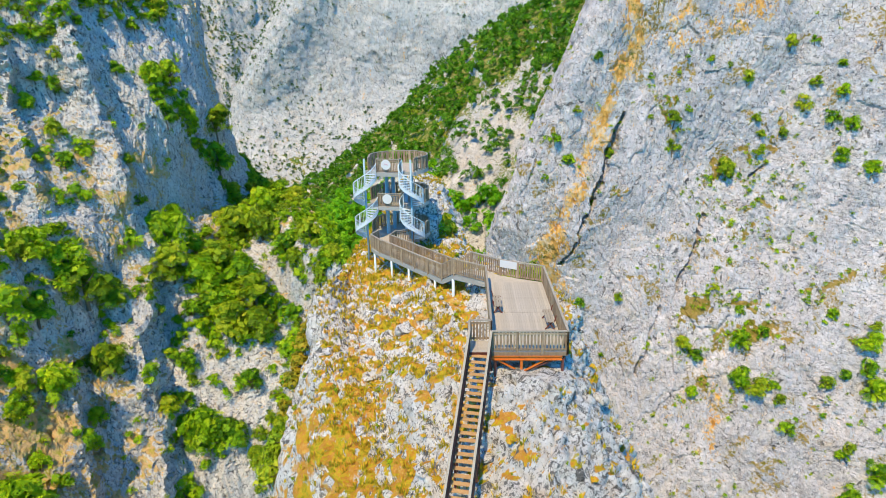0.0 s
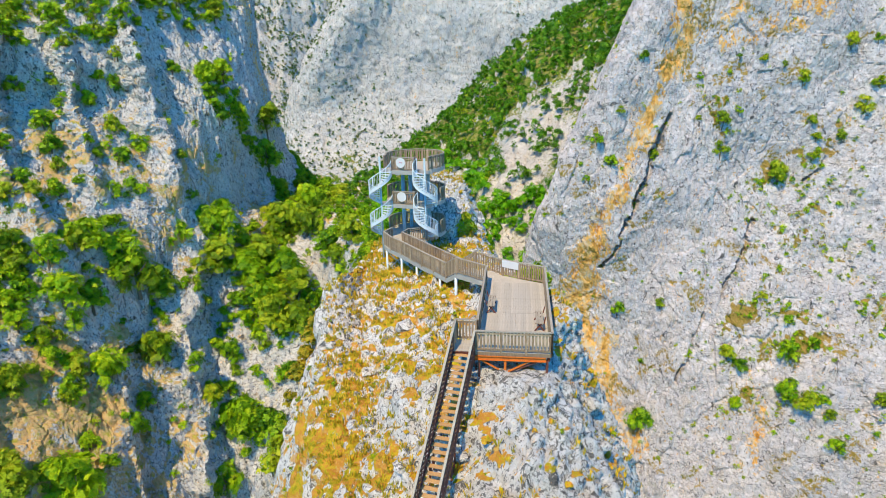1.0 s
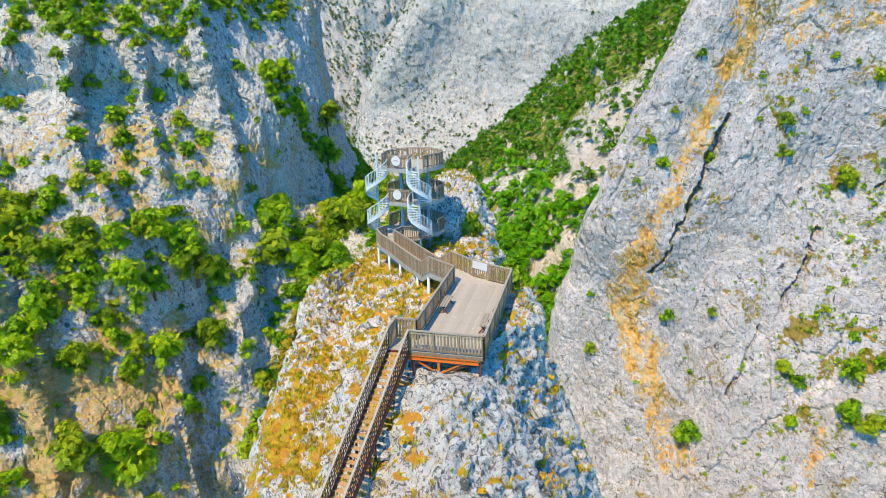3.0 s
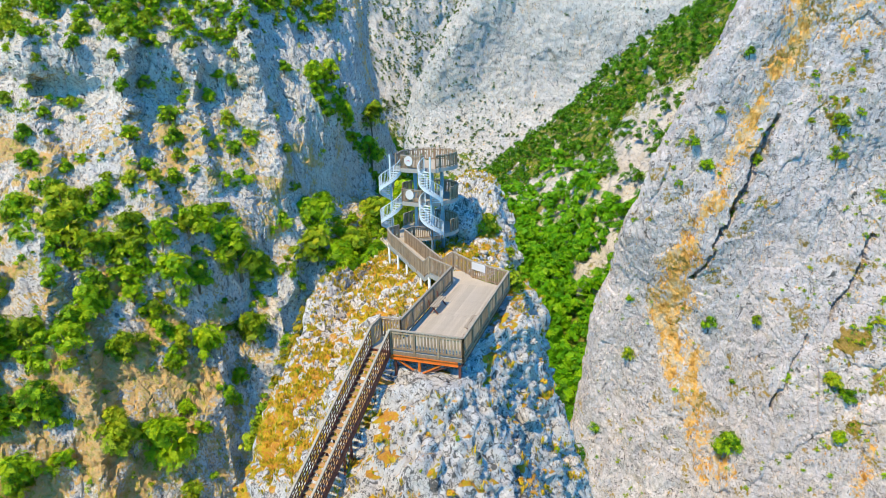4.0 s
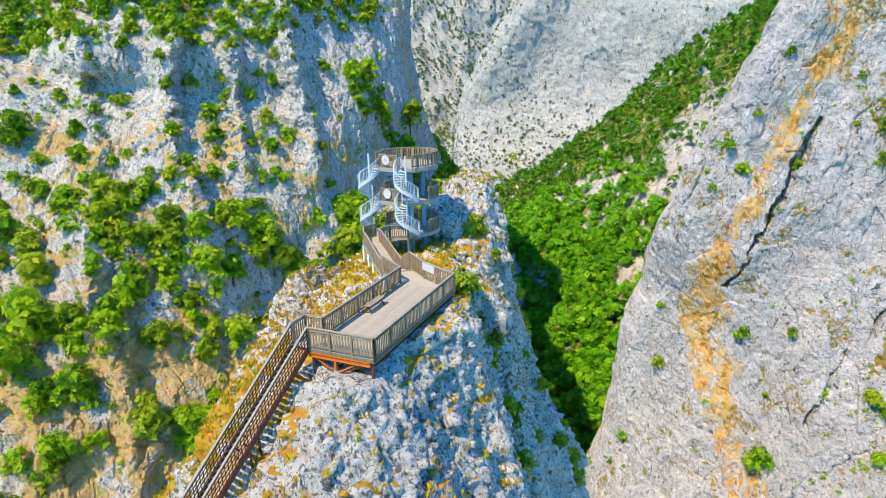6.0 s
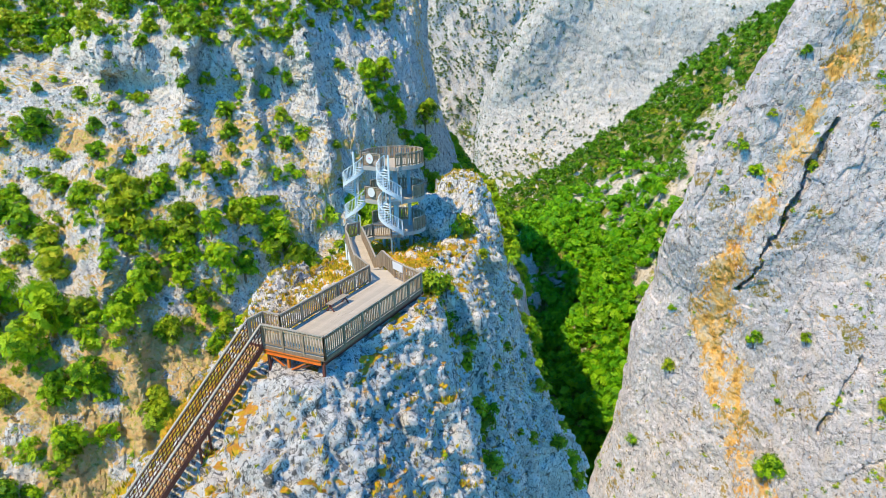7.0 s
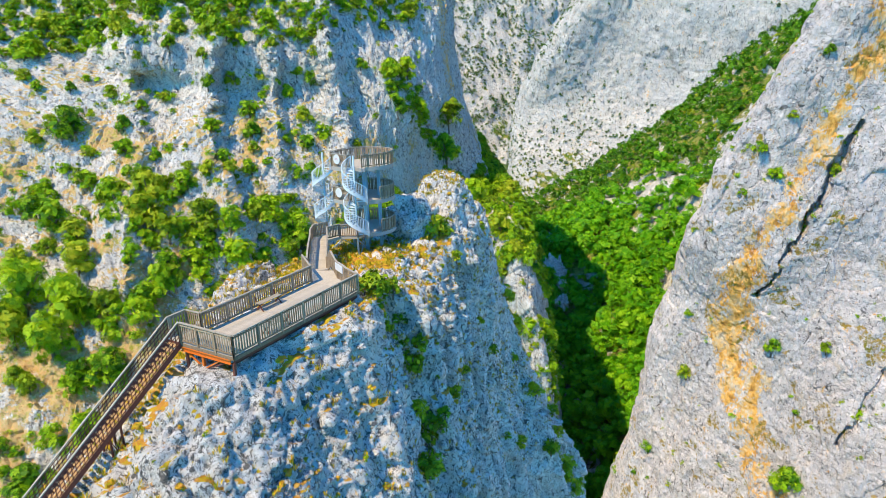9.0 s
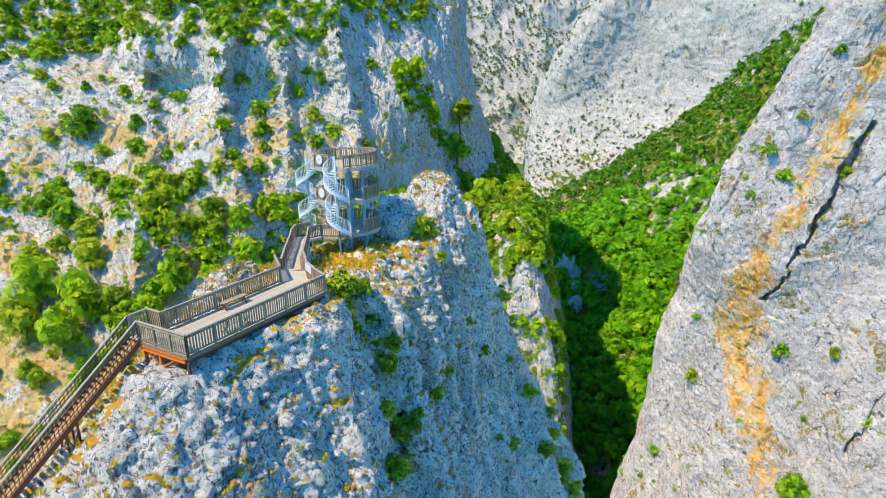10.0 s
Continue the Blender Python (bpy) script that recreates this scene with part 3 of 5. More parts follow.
def under(ob, parent):
    """Hangs ob, built in world places, under parent."""
    ob.parent = parent
    if parent.type == "EMPTY":
        ob.matrix_parent_inverse = Matrix.Translation(-parent.location)
    return ob


def part(name, bm, material, parent=None, label=""):
    me = bpy.data.meshes.new(name)
    bm.to_mesh(me)
    bm.free()
    me.materials.append(material)
    ob = new(name, me)
    if parent:
        under(ob, parent)
    return tagged(ob, label)


def piece(name, me, parent, m):
    ob = new(name, me)
    under(ob, parent)
    ob.matrix_basis = m
    return ob


def beam(bm, a, b, w, h, up=(0, 0, 1)):
    """A bar of width w and height h from a to b."""
    a, b = Vector(a), Vector(b)
    d = b - a
    z = Vector(up)
    if abs(d.normalized().dot(z)) > 0.99:
        z = Vector((0, 1, 0))
    x = d.cross(z).normalized()
    z = x.cross(d).normalized()
    vs = [bm.verts.new(p + x * (w / 2 * i) + z * (h / 2 * j)) for p in (a, b) for i, j in ((-1, -1), (1, -1), (1, 1), (-1, 1))]
    for f in ((3, 2, 1, 0), (4, 5, 6, 7), (0, 1, 5, 4), (1, 2, 6, 5), (2, 3, 7, 6), (3, 0, 4, 7)):
        bm.faces.new([vs[i] for i in f])


def ibeam(bm, a, b, w, h):
    beam(bm, Vector(a) + Vector((0, 0, h / 2)), Vector(b) + Vector((0, 0, h / 2)), w, 0.02)
    beam(bm, Vector(a) - Vector((0, 0, h / 2)), Vector(b) - Vector((0, 0, h / 2)), w, 0.02)
    beam(bm, a, b, 0.025, h)


def tube(bm, a, b, r, n=12):
    a, b = Vector(a), Vector(b)
    q = (b - a).to_track_quat("Z", "Y").to_matrix()
    rings = [[bm.verts.new(p + q @ Vector((r * math.cos(6.2832 * i / n), r * math.sin(6.2832 * i / n), 0))) for i in range(n)] for p in (a, b)]
    for i in range(n):
        f = bm.faces.new((rings[0][i], rings[0][(i + 1) % n], rings[1][(i + 1) % n], rings[1][i]))
        f.smooth = True
    bm.faces.new(rings[0][::-1])
    bm.faces.new(rings[1])


def slab(bm, outline, z0, z1):
    lo = [bm.verts.new((x, y, z0)) for x, y in outline]
    hi = [bm.verts.new((x, y, z1)) for x, y in outline]
    n = len(lo)
    bm.faces.new(lo[::-1])
    bm.faces.new(hi)
    for i in range(n):
        bm.faces.new((lo[i], lo[(i + 1) % n], hi[(i + 1) % n], hi[i]))


def board_mesh(name, x, y, z, material, bevel=0.006):
    """A small plank, its foot at the origin, with eased long edges."""
    bm = bmesh.new()
    bmesh.ops.create_cube(bm, size=1, matrix=Matrix.Translation((0, 0, z / 2)) @ Matrix.Diagonal((x, y, z, 1)))
    if bevel:
        bmesh.ops.bevel(bm, geom=[e for e in bm.edges if abs((e.verts[0].co - e.verts[1].co).normalized().dot(Vector((x, y, z)).normalized())) > 0.7],
                        offset=bevel, segments=1, affect="EDGES")
    me = bpy.data.meshes.new(name)
    bm.to_mesh(me)
    bm.free()
    me.materials.append(material)
    return me


def weathered(name, a, b, c, along_y=True, rough=0.85):
    """Boards greyed by the sun: each board has its own tone, with grain along it."""
    k = Nodes(name)
    tone = k.node("ShaderNodeObjectInfo").outputs["Random"]
    grain = k.noise(9, 5, 0.6, k.stretch(3, 3, 0.35) if not along_y else k.stretch(6, 0.4, 6))
    col = k.mix(tone, a, b)
    col = k.mix(k.ramp(grain, [(0.35, 0.65), (0.65, 0.0)]), col, c)
    col = k.mix(k.math("MULTIPLY", k.ramp(k.noise(1.3, 5, 0.7), [(0.5, 0.0), (0.7, 1.0)]), 0.35), col, c)
    k.bump(grain, 0.5, 0.01)
    return k.done(col, rough, 0, 0.25)


def painted(name, a, b, worn, rough=0.5, amount=0.5):
    k = Nodes(name)
    col = k.mix(k.noise(1.5, 4, 0.6), a, b)
    col = k.mix(k.math("MULTIPLY", k.ramp(k.noise(5, 8, 0.75), [(0.52, 0.0), (0.66, 1.0)]), amount), col, worn)
    k.bump(k.noise(30, 4, 0.6), 0.15, 0.004)
    return k.done(col, rough, 0, 0.4)


deck_wood = weathered("deck boards", (0.62, 0.575, 0.52), (0.5, 0.465, 0.42), (0.32, 0.28, 0.24))
rail_wood = weathered("rail boards", (0.55, 0.43, 0.31), (0.3, 0.22, 0.15), (0.14, 0.1, 0.065), False)
cap_wood = weathered("handrail wood", (0.5, 0.45, 0.39), (0.4, 0.36, 0.31), (0.22, 0.19, 0.15))
tread_wood = weathered("tread wood", (0.62, 0.4, 0.2), (0.52, 0.33, 0.16), (0.34, 0.19, 0.09))
orange_steel = painted("orange steel", (0.72, 0.2, 0.025), (0.6, 0.14, 0.02), (0.2, 0.07, 0.03), 0.5, 0.5)
rust_steel = painted("red-brown steel", (0.2, 0.06, 0.04), (0.13, 0.045, 0.035), (0.07, 0.03, 0.025), 0.6, 0.6)
blue_steel = painted("pale blue steel", (0.36, 0.52, 0.64), (0.28, 0.43, 0.56), (0.4, 0.38, 0.34), 0.45, 0.25)
pale_steel = painted("pale grey steel", (0.7, 0.78, 0.86), (0.6, 0.7, 0.8), (0.36, 0.34, 0.3), 0.45, 0.25)
grey_steel = painted("tower grey", (0.4, 0.4, 0.4), (0.33, 0.33, 0.33), (0.2, 0.18, 0.15), 0.6, 0.35)
sign_white = painted("sign white", (0.7, 0.71, 0.74), (0.64, 0.66, 0.7), (0.6, 0.6, 0.62), 0.35, 0.15)
sign_pink = painted("sign pink", (0.8, 0.2, 0.35), (0.75, 0.15, 0.3), (0.7, 0.4, 0.45), 0.4, 0.2)

baluster_me = board_mesh("baluster", 0.095, 0.028, 0.98, rail_wood)
thin_me = board_mesh("tower baluster", 0.075, 0.024, 0.98, rail_wood)
post_me = board_mesh("post", 0.1, 0.1, 1.19, rail_wood)
picket_me = board_mesh("picket", 0.022, 0.022, 0.9, pale_steel, 0)
bar_me = board_mesh("lattice bar", 0.03, 0.03, 1.0, rust_steel, 0)


def railing(parent, pts, gap=0.165, me=None, post_gap=1.75, height=1.12):
    """A fence along pts (x, y, floor z): a handrail that carries two rails, its posts and its balusters."""
    pts = [Vector(p) for p in pts]
    up = Vector((0, 0, 1))
    hand, low, high = bmesh.new(), bmesh.new(), bmesh.new()
    spots, posts = [], []
    for a, b in zip(pts, pts[1:]):
        beam(hand, a + up * (height - 0.025), b + up * (height - 0.025), 0.12, 0.05)
        beam(low, a + up * 0.13, b + up * 0.13, 0.045, 0.085)
        beam(high, a + up * (height - 0.16), b + up * (height - 0.16), 0.045, 0.085)
        flat = math.hypot(b.x - a.x, b.y - a.y)
        turn = math.atan2(b.y - a.y, b.x - a.x)
        n = max(1, round(flat / post_gap))
        posts += [(a.lerp(b, i / n), turn) for i in range(n + 1) if i or a is pts[0]]
        m = max(1, round(flat / gap))
        side = Vector((-math.sin(turn), math.cos(turn), 0)) * 0.04
        spots += [(a.lerp(b, (i + 0.5) / m) + side, turn) for i in range(m)]
    rail = part("railing", hand, cap_wood, parent, "weathered grey-brown wooden railing")
    part("lower_rail", low, rail_wood, rail)
    part("upper_rail", high, rail_wood, rail)
    for p, turn in posts:
        piece("post", post_me, rail, Matrix.Translation(p - up * 0.12) @ Matrix.Rotation(turn, 4, "Z"))
    for p, turn in spots:
        lean = random.uniform(-0.02, 0.02)
        piece("baluster", me or baluster_me, rail, Matrix.Translation(p + Vector((0, 0, 0.06 + random.uniform(-0.01, 0.01)))) @ Matrix.Rotation(turn + lean, 4, "Z"))
    return rail


# ---- the deck ----
DK = Matrix.Translation((-7.85, 24.85, 0)) @ Matrix.Rotation(radians(-2.3), 4, "Z")


def dk(u, v, z=0.0):
    return DK @ Vector((u, v, z))


WIDE, LONG = 3.62, 9.8
deck = thing("viewing_deck", dk(1.8, 4.9, -0.3), "weathered timber viewing deck on an orange steel frame over the rock", "deck")
for v in np.linspace(0.1, LONG - 0.1, 9):
    bm = bmesh.new()
    beam(bm, dk(0.02, v, -0.13), dk(WIDE - 0.02, v, -0.13), 0.08, 0.14)
    part("joist", bm, rust_steel, deck)
bm = bmesh.new()
ibeam(bm, dk(-0.05, -0.02, -0.3), dk(WIDE - 0.25, -0.02, -0.3), 0.14, 0.2)
part("front_beam", bm, orange_steel, deck, "orange-painted steel beam")
for u in (0.12, WIDE - 0.12):
    bm = bmesh.new()
    ibeam(bm, dk(u, 0.05, -0.3), dk(u, LONG, -0.3), 0.12, 0.2)
    part("side_beam", bm, orange_steel if u < 1 else rust_steel, deck)
for u, v, z, col in ((0.15, 0.1, -3.2, rust_steel), (1.42, 0.02, -2.0, orange_steel), (WIDE - 0.2, 0.1, -3.6, rust_steel), (0.15, 4.6, -3.4, rust_steel), (WIDE - 0.2, 4.6, -4.0, rust_steel),
                     (0.15, 9.4, -3.6, rust_steel), (WIDE - 0.2, 9.4, -4.6, rust_steel)):
    bm = bmesh.new()
    beam(bm, dk(u, v, z), dk(u, v, -0.4), 0.12, 0.12)
    part("post", bm, col, deck)
for a, b, col in (((0.2, 0.05, -0.42), (1.35, 0.02, -1.05), orange_steel), ((2.6, 0.02, -0.42), (1.5, 0.02, -1.05), orange_steel), ((2.95, 0.05, -0.45), (1.5, 0.08, -1.1), rust_steel),
                  ((0.15, 0.1, -1.6), (-0.3, 1.0, -0.4), rust_steel)):
    bm = bmesh.new()
    beam(bm, dk(*a), dk(*b), 0.07, 0.07)
    part("brace", bm, col, deck)
bm = bmesh.new()
for a, b in (((0.0, 0.0), (WIDE, 0.0)), ((WIDE, 0.0), (WIDE, LONG)), ((0.0, LONG), (0.0, 1.3))):
    beam(bm, dk(*a, -0.1), dk(*b, -0.1), 0.05, 0.17)
part("edge_board", bm, rail_wood, deck, "dark timber fascia board")
floor_me = [board_mesh("floor board", 0.138, LONG / 2 - 0.012, 0.035, deck_wood, 0.004) for _ in range(1)][0]
for i in range(25):
    for half in (0, 1):
        u = 0.06 + (i + 0.5) * 0.14
        p = dk(u, LONG / 4 + half * LONG / 2, -0.035 + random.uniform(-0.003, 0.003))
        piece("floor_board", floor_me, deck, Matrix.Translation(p) @ Matrix.Rotation(radians(-2.3) + random.uniform(-0.001, 0.001), 4, "Z"))
railing(deck, [dk(0, 0), dk(WIDE, 0)], post_gap=1.2)
railing(deck, [dk(WIDE, 0), dk(WIDE, LONG)])
railing(deck, [dk(0, 1.3), dk(0, LONG)])
# the landing at the head of the stair
landing_me = board_mesh("landing board", 0.138, 1.25, 0.035, deck_wood, 0.004)
for i in range(8):
    piece("floor_board", landing_me, deck, Matrix.Translation(dk(-1.08 + 0.14 * (i + 0.5), 0.66, -0.035)) @ Matrix.Rotation(radians(-2.3), 4, "Z"))
bm = bmesh.new()
ibeam(bm, dk(-1.1, 0.04, -0.14), dk(0, 0.04, -0.14), 0.1, 0.16)
beam(bm, dk(-1.08, 0.04, -0.14), dk(-1.08, 1.3, -0.14), 0.06, 0.16)
part("landing_frame", bm, rust_steel, deck)
railing(deck, [dk(0, 1.3), dk(-1.1, 1.3), dk(-1.1, 0.25)], post_gap=1.3)

# the long back corner where the walkway leaves, and the rail that bends round it
corner = [tuple(dk(0, LONG)), tuple(dk(WIDE, LONG)), (-5.38, 35.3, 0), (-6.4, 35.95, 0), (-7.55, 37.1, 0), (-9.45, 36.35, 0)]
bm = bmesh.new()
slab(bm, [(p[0], p[1]) for p in corner][::1], -0.16, -0.003)
part("corner_floor", bm, deck_wood, deck)
railing(deck, [dk(WIDE, LONG), (-5.38, 35.3, 0), (-6.4, 35.95, 0), (-8.2, 37.75, 0)])

# ---- the stair ----
FALL = 0.806
SDIR = Vector((-0.226, -0.974, 0)).normalized()
SIDE = Vector((-SDIR.y, SDIR.x, 0))
S0 = Vector((-8.42, 24.92, 0))
GO, N_STEP = 0.245, 50


def st(d, side, z=0.0):
    """A place d metres down the stair, side metres from its middle, z over the line of treads."""
    return S0 + SDIR * d + SIDE * side + Vector((0, 0, z - d * FALL))


stair = thing("staircase", st(N_STEP * GO, 0), "long open-tread stair of red-brown steel with tan timber treads", "staircase")
tread_me = board_mesh("tread", 1.0, 0.24, 0.045, tread_wood, 0.006)
turn = math.atan2(SIDE.y, SIDE.x)
for i in range(N_STEP):
    piece("tread", tread_me, stair, Matrix.Translation(st((i + 0.6) * GO, random.uniform(-0.01, 0.01), -0.09)) @ Matrix.Rotation(turn + random.uniform(-0.01, 0.01), 4, "Z"))
END = N_STEP * GO
for s in (-0.53, 0.53):
    bm = bmesh.new()
    beam(bm, st(-0.1, s, -0.12), st(END, s, -0.12), 0.05, 0.24)
    part("stringer", bm, rust_steel, stair, "red-brown steel stringer")
    bm = bmesh.new()
    top = 1.08
    for z, h in ((0.12, 0.035), (0.33, 0.03), (0.54, 0.03), (0.75, 0.03), (0.94, 0.03)):
        beam(bm, st(0.0, s, z), st(END, s, z), 0.03, h)
    lattice = part("railing", bm, rust_steel, stair, "red-brown steel lattice railing with a grey timber handrail")
    bm = bmesh.new()
    beam(bm, st(-0.05, s, top), st(END, s, top), 0.11, 0.05)
    part("handrail", bm, cap_wood, lattice)
    n = int(END / 0.19)
    for i in range(n + 1):
        piece("lattice_bar", bar_me, lattice, Matrix.Translation(st(i * 0.19 + 0.02, s, 0.03)) @ Matrix.Rotation(turn, 4, "Z"))
for d, foot in ((3.4, 3.2), (6.6, 3.4), (10.4, 3.4)):
    for s in (-0.5, 0.5):
        bm = bmesh.new()
        beam(bm, st(d, s, -0.2), st(d, s, -0.2 - foot), 0.08, 0.08)
        beam(bm, st(d + 0.55, s, -0.2), st(d + 0.55, s, -0.2 - foot), 0.08, 0.08)
        beam(bm, st(d + 0.02, s, -0.7), st(d + 0.53, s, -1.5), 0.04, 0.04)
        beam(bm, st(d + 0.53, s, -0.4), st(d + 0.02, s, -2.2), 0.04, 0.04)
        part("trestle", bm, rust_steel, stair, "dark steel trestle leg")
bm = bmesh.new()
beam(bm, st(6.9, 0.5, -0.9), st(6.9, 2.6, -0.4), 0.06, 0.06)
part("tie_rod", bm, orange_steel, stair, "orange steel tie to the rock")

# ---- the walkway ----
LOW = -0.83
walkway = thing("walkway", (-12.6, 41.5, -3), "raised timber walkway with board railings on pale blue posts", "walkway")
OUTER = glide([(-10.25, 37.7, LOW), (-12.2, 40.3, LOW), (-14.2, 43.1, LOW), (-15.45, 44.7, LOW), (-15.95, 45.75, LOW)], 13)
INNER = glide([(-9.2, 38.55, LOW), (-11.0, 41.0, LOW), (-12.9, 43.6, LOW), (-14.4, 45.55, LOW)], 13)
for line in (OUTER, INNER):
    bm = bmesh.new()
    for a, b in zip(line, line[1:]):
        beam(bm, Vector(a) - Vector((0, 0, 0.18)), Vector(b) - Vector((0, 0, 0.18)), 0.07, 0.3)
    part("side_beam", bm, grey_steel, walkway, "grey side beam")
plank_me = board_mesh("plank", 1.0, 0.142, 0.035, deck_wood, 0.004)
for i in range(64):
    f = (i + 0.5) / 64 * 12
    k = min(int(f), 11)
    a, c = Vector(OUTER[k]).lerp(Vector(OUTER[k + 1]), f - k), Vector(INNER[k]).lerp(Vector(INNER[k + 1]), f - k)
    m = Matrix.Translation((a + c) / 2 - Vector((0, 0, 0.035))) @ Matrix.Rotation(math.atan2(c.y - a.y, c.x - a.x), 4, "Z") @ Matrix.Diagonal(((c - a).length, 1, 1, 1))
    piece("plank", plank_me, walkway, m)
for i in range(4):
    f = (i + 0.5) / 4
    a, c = Vector((-9.5, 36.4, 0)).lerp(Vector((-10.25, 37.65, 0)), f), Vector((-8.3, 37.45, 0)).lerp(Vector((-9.2, 38.5, 0)), f)
    m = Matrix.Translation((a + c) / 2 + Vector((0, 0, -0.16 * (i + 1)))) @ Matrix.Rotation(math.atan2(c.y - a.y, c.x - a.x), 4, "Z") @ Matrix.Diagonal(((c - a).length, 2.4, 1.2, 1))
    piece("step", plank_me, walkway, m)
bm = bmesh.new()
for a, b in (((-7.5, 34.75, -0.2), (-9.45, 36.3, -0.2)), ((-9.45, 36.3, -0.2), (-10.25, 37.7, LOW - 0.2)), ((-8.2, 37.75, -0.2), (-9.2, 38.55, LOW - 0.2))):
    beam(bm, a, b, 0.07, 0.3)
part("stair_beam", bm, grey_steel, walkway)
railing(walkway, [dk(0, LONG), (-9.45, 36.3, 0), (-10.25, 37.7, LOW)], gap=0.15)
railing(walkway, [tuple(p) for p in OUTER[::2]] + [(-15.45, 47.0, LOW)], gap=0.15, post_gap=2.0)
railing(walkway, [(-8.2, 37.75, 0)] + [tuple(p) for p in INNER[::2]] + [(-14.0, 46.75, LOW)], gap=0.15, post_gap=2.0)
for i, deep in ((1, 3.2), (5, 3.4), (8, 3.2), (11, 3.4)):
    for line in (OUTER, INNER):
        p = Vector(line[i])
        bm = bmesh.new()
        tube(bm, p - Vector((0, 0, deep)), p - Vector((0, 0, 0.3)), 0.085)
        part("post", bm, pale_steel if line is OUTER else blue_steel, walkway, "pale blue steel post")
for i in (8, 11):
    bm = bmesh.new()
    beam(bm, Vector(OUTER[i]) - Vector((0, 0, 0.4)), Vector(INNER[i]) - Vector((0, 0, 1.9)), 0.06, 0.06)
    beam(bm, Vector(INNER[i]) - Vector((0, 0, 0.4)), Vector(OUTER[i]) - Vector((0, 0, 1.9)), 0.06, 0.06)
    part("brace", bm, blue_steel, walkway)
for p in ((-9.5, 36.4, 0), (-8.35, 37.5, 0)):
    bm = bmesh.new()
    tube(bm, (p[0], p[1], -3.2), (p[0], p[1], -0.35), 0.1)
    part("post", bm, pale_steel, walkway)

# ---- the tower ----
TW = Matrix.Translation((-13.85, 50.8, 0)) @ Matrix.Rotation(radians(-14.5), 4, "Z")


def tw(x, y, z=0.0):
    return TW @ Vector((x, y, z))


LEVELS = (-0.87, 1.99, 4.85)
RAD = 2.55
tower = thing("observation_tower", tw(0, 0, -3.4), "three-level steel lookout tower with twin spiral stairs and board railings", "lookout tower")
outline = [(RAD * math.cos(radians(a)), RAD * math.sin(radians(a))) for a in np.linspace(-40, 220, 40)] + [(-2.3, -2.1), (-1.0, -2.1), (-1.0, -2.85), (1.0, -2.85), (1.0, -2.1), (2.3, -2.1)]
for n, z in enumerate(LEVELS):
    bm = bmesh.new()
    slab(bm, [tuple(tw(x, y))[:2] for x, y in outline], z - 0.06, z)
    floor = part("platform", bm, deck_wood, tower, "round timber platform with a grey steel rim")
    bm = bmesh.new()
    ring = outline + outline[:1]
    for a, b in zip(ring, ring[1:]):
        beam(bm, tw(*a, z - 0.17), tw(*b, z - 0.17), 0.07, 0.3)
    for x in (-1.6, -0.85, 0.0, 0.85, 1.6):
        y = math.sqrt(RAD * RAD - x * x) - 0.05
        beam(bm, tw(x, -y if abs(x) > 1 else -2.8, z - 0.16), tw(x, y, z - 0.16), 0.08, 0.18)
    part("rim", bm, grey_steel, floor)
    lo, hi = ((-34, 214) if n == 2 else (-12, 192))
    arc = [tw(RAD * math.cos(radians(a)) * 0.985, RAD * math.sin(radians(a)) * 0.985, z) for a in np.linspace(lo, hi, 22)]
    if n == 2:
        arc = [tw(2.0, -2.05, z)] + arc + [tw(-2.0, -2.05, z)]
    railing(tower, arc, gap=0.15, me=thin_me, post_gap=1.6)
    if n:
        railing(tower, [tw(-1.0, -2.1, z), tw(-0.96, -2.8, z), tw(0.96, -2.8, z), tw(0.98, -2.3, z)], gap=0.14, me=thin_me, post_gap=1.9)
bm = bmesh.new()
slab(bm, [tuple(p)[:2] for p in (Vector((-15.95, 45.75, 0)), Vector((-14.4, 45.55, 0)), Vector((-13.95, 46.75, 0)), Vector((-12.6, 47.45, 0)), tw(1.9, -2.0), tw(-2.2, -2.0), Vector((-15.45, 47.0, 0)))], LEVELS[0] - 0.2, LEVELS[0] + 0.004)
part("apron", bm, deck_wood, tower, "timber apron between walkway and tower")
railing(tower, [(-14.0, 46.75, LEVELS[0]), (-12.6, 47.4, LEVELS[0])], gap=0.15, me=thin_me)
for x, y in ((-0.85, -0.85), (0.85, -0.85), (-0.85, 0.85), (0.85, 0.85)):
    bm = bmesh.new()
    tube(bm, tw(x, y, -4.4), tw(x, y, LEVELS[2] - 0.2), 0.16, 16)
    part("column", bm, blue_steel, tower, "blue-painted steel column")
for s in (-1, 1):
    bm = bmesh.new()
    tube(bm, tw(2.0 * s, -2.95, -4.6), tw(2.0 * s, -2.95, LEVELS[2] + 1.12), 0.085)
    part("stair_post", bm, blue_steel, tower, "slim blue steel post")
for a, b in (((-0.85, -0.85), (-2.0, -2.9)), ((0.85, -0.85), (2.0, -2.9))):
    bm = bmesh.new()
    beam(bm, tw(*a, -2.6), tw(*b, -1.2), 0.07, 0.07)
    beam(bm, tw(*a, -1.3), tw(*b, -2.8), 0.07, 0.07)
    part("brace", bm, blue_steel, tower)
wedge = bmesh.new()
slab(wedge, [(0.08, -0.02), (0.98, -0.2), (1.0, 0.2), (0.08, 0.06)], -0.045, 0.0)
wedge_me = bpy.data.meshes.new("wedge tread")
wedge.to_mesh(wedge_me)
wedge.free()
wedge_me.materials.append(pale_steel)
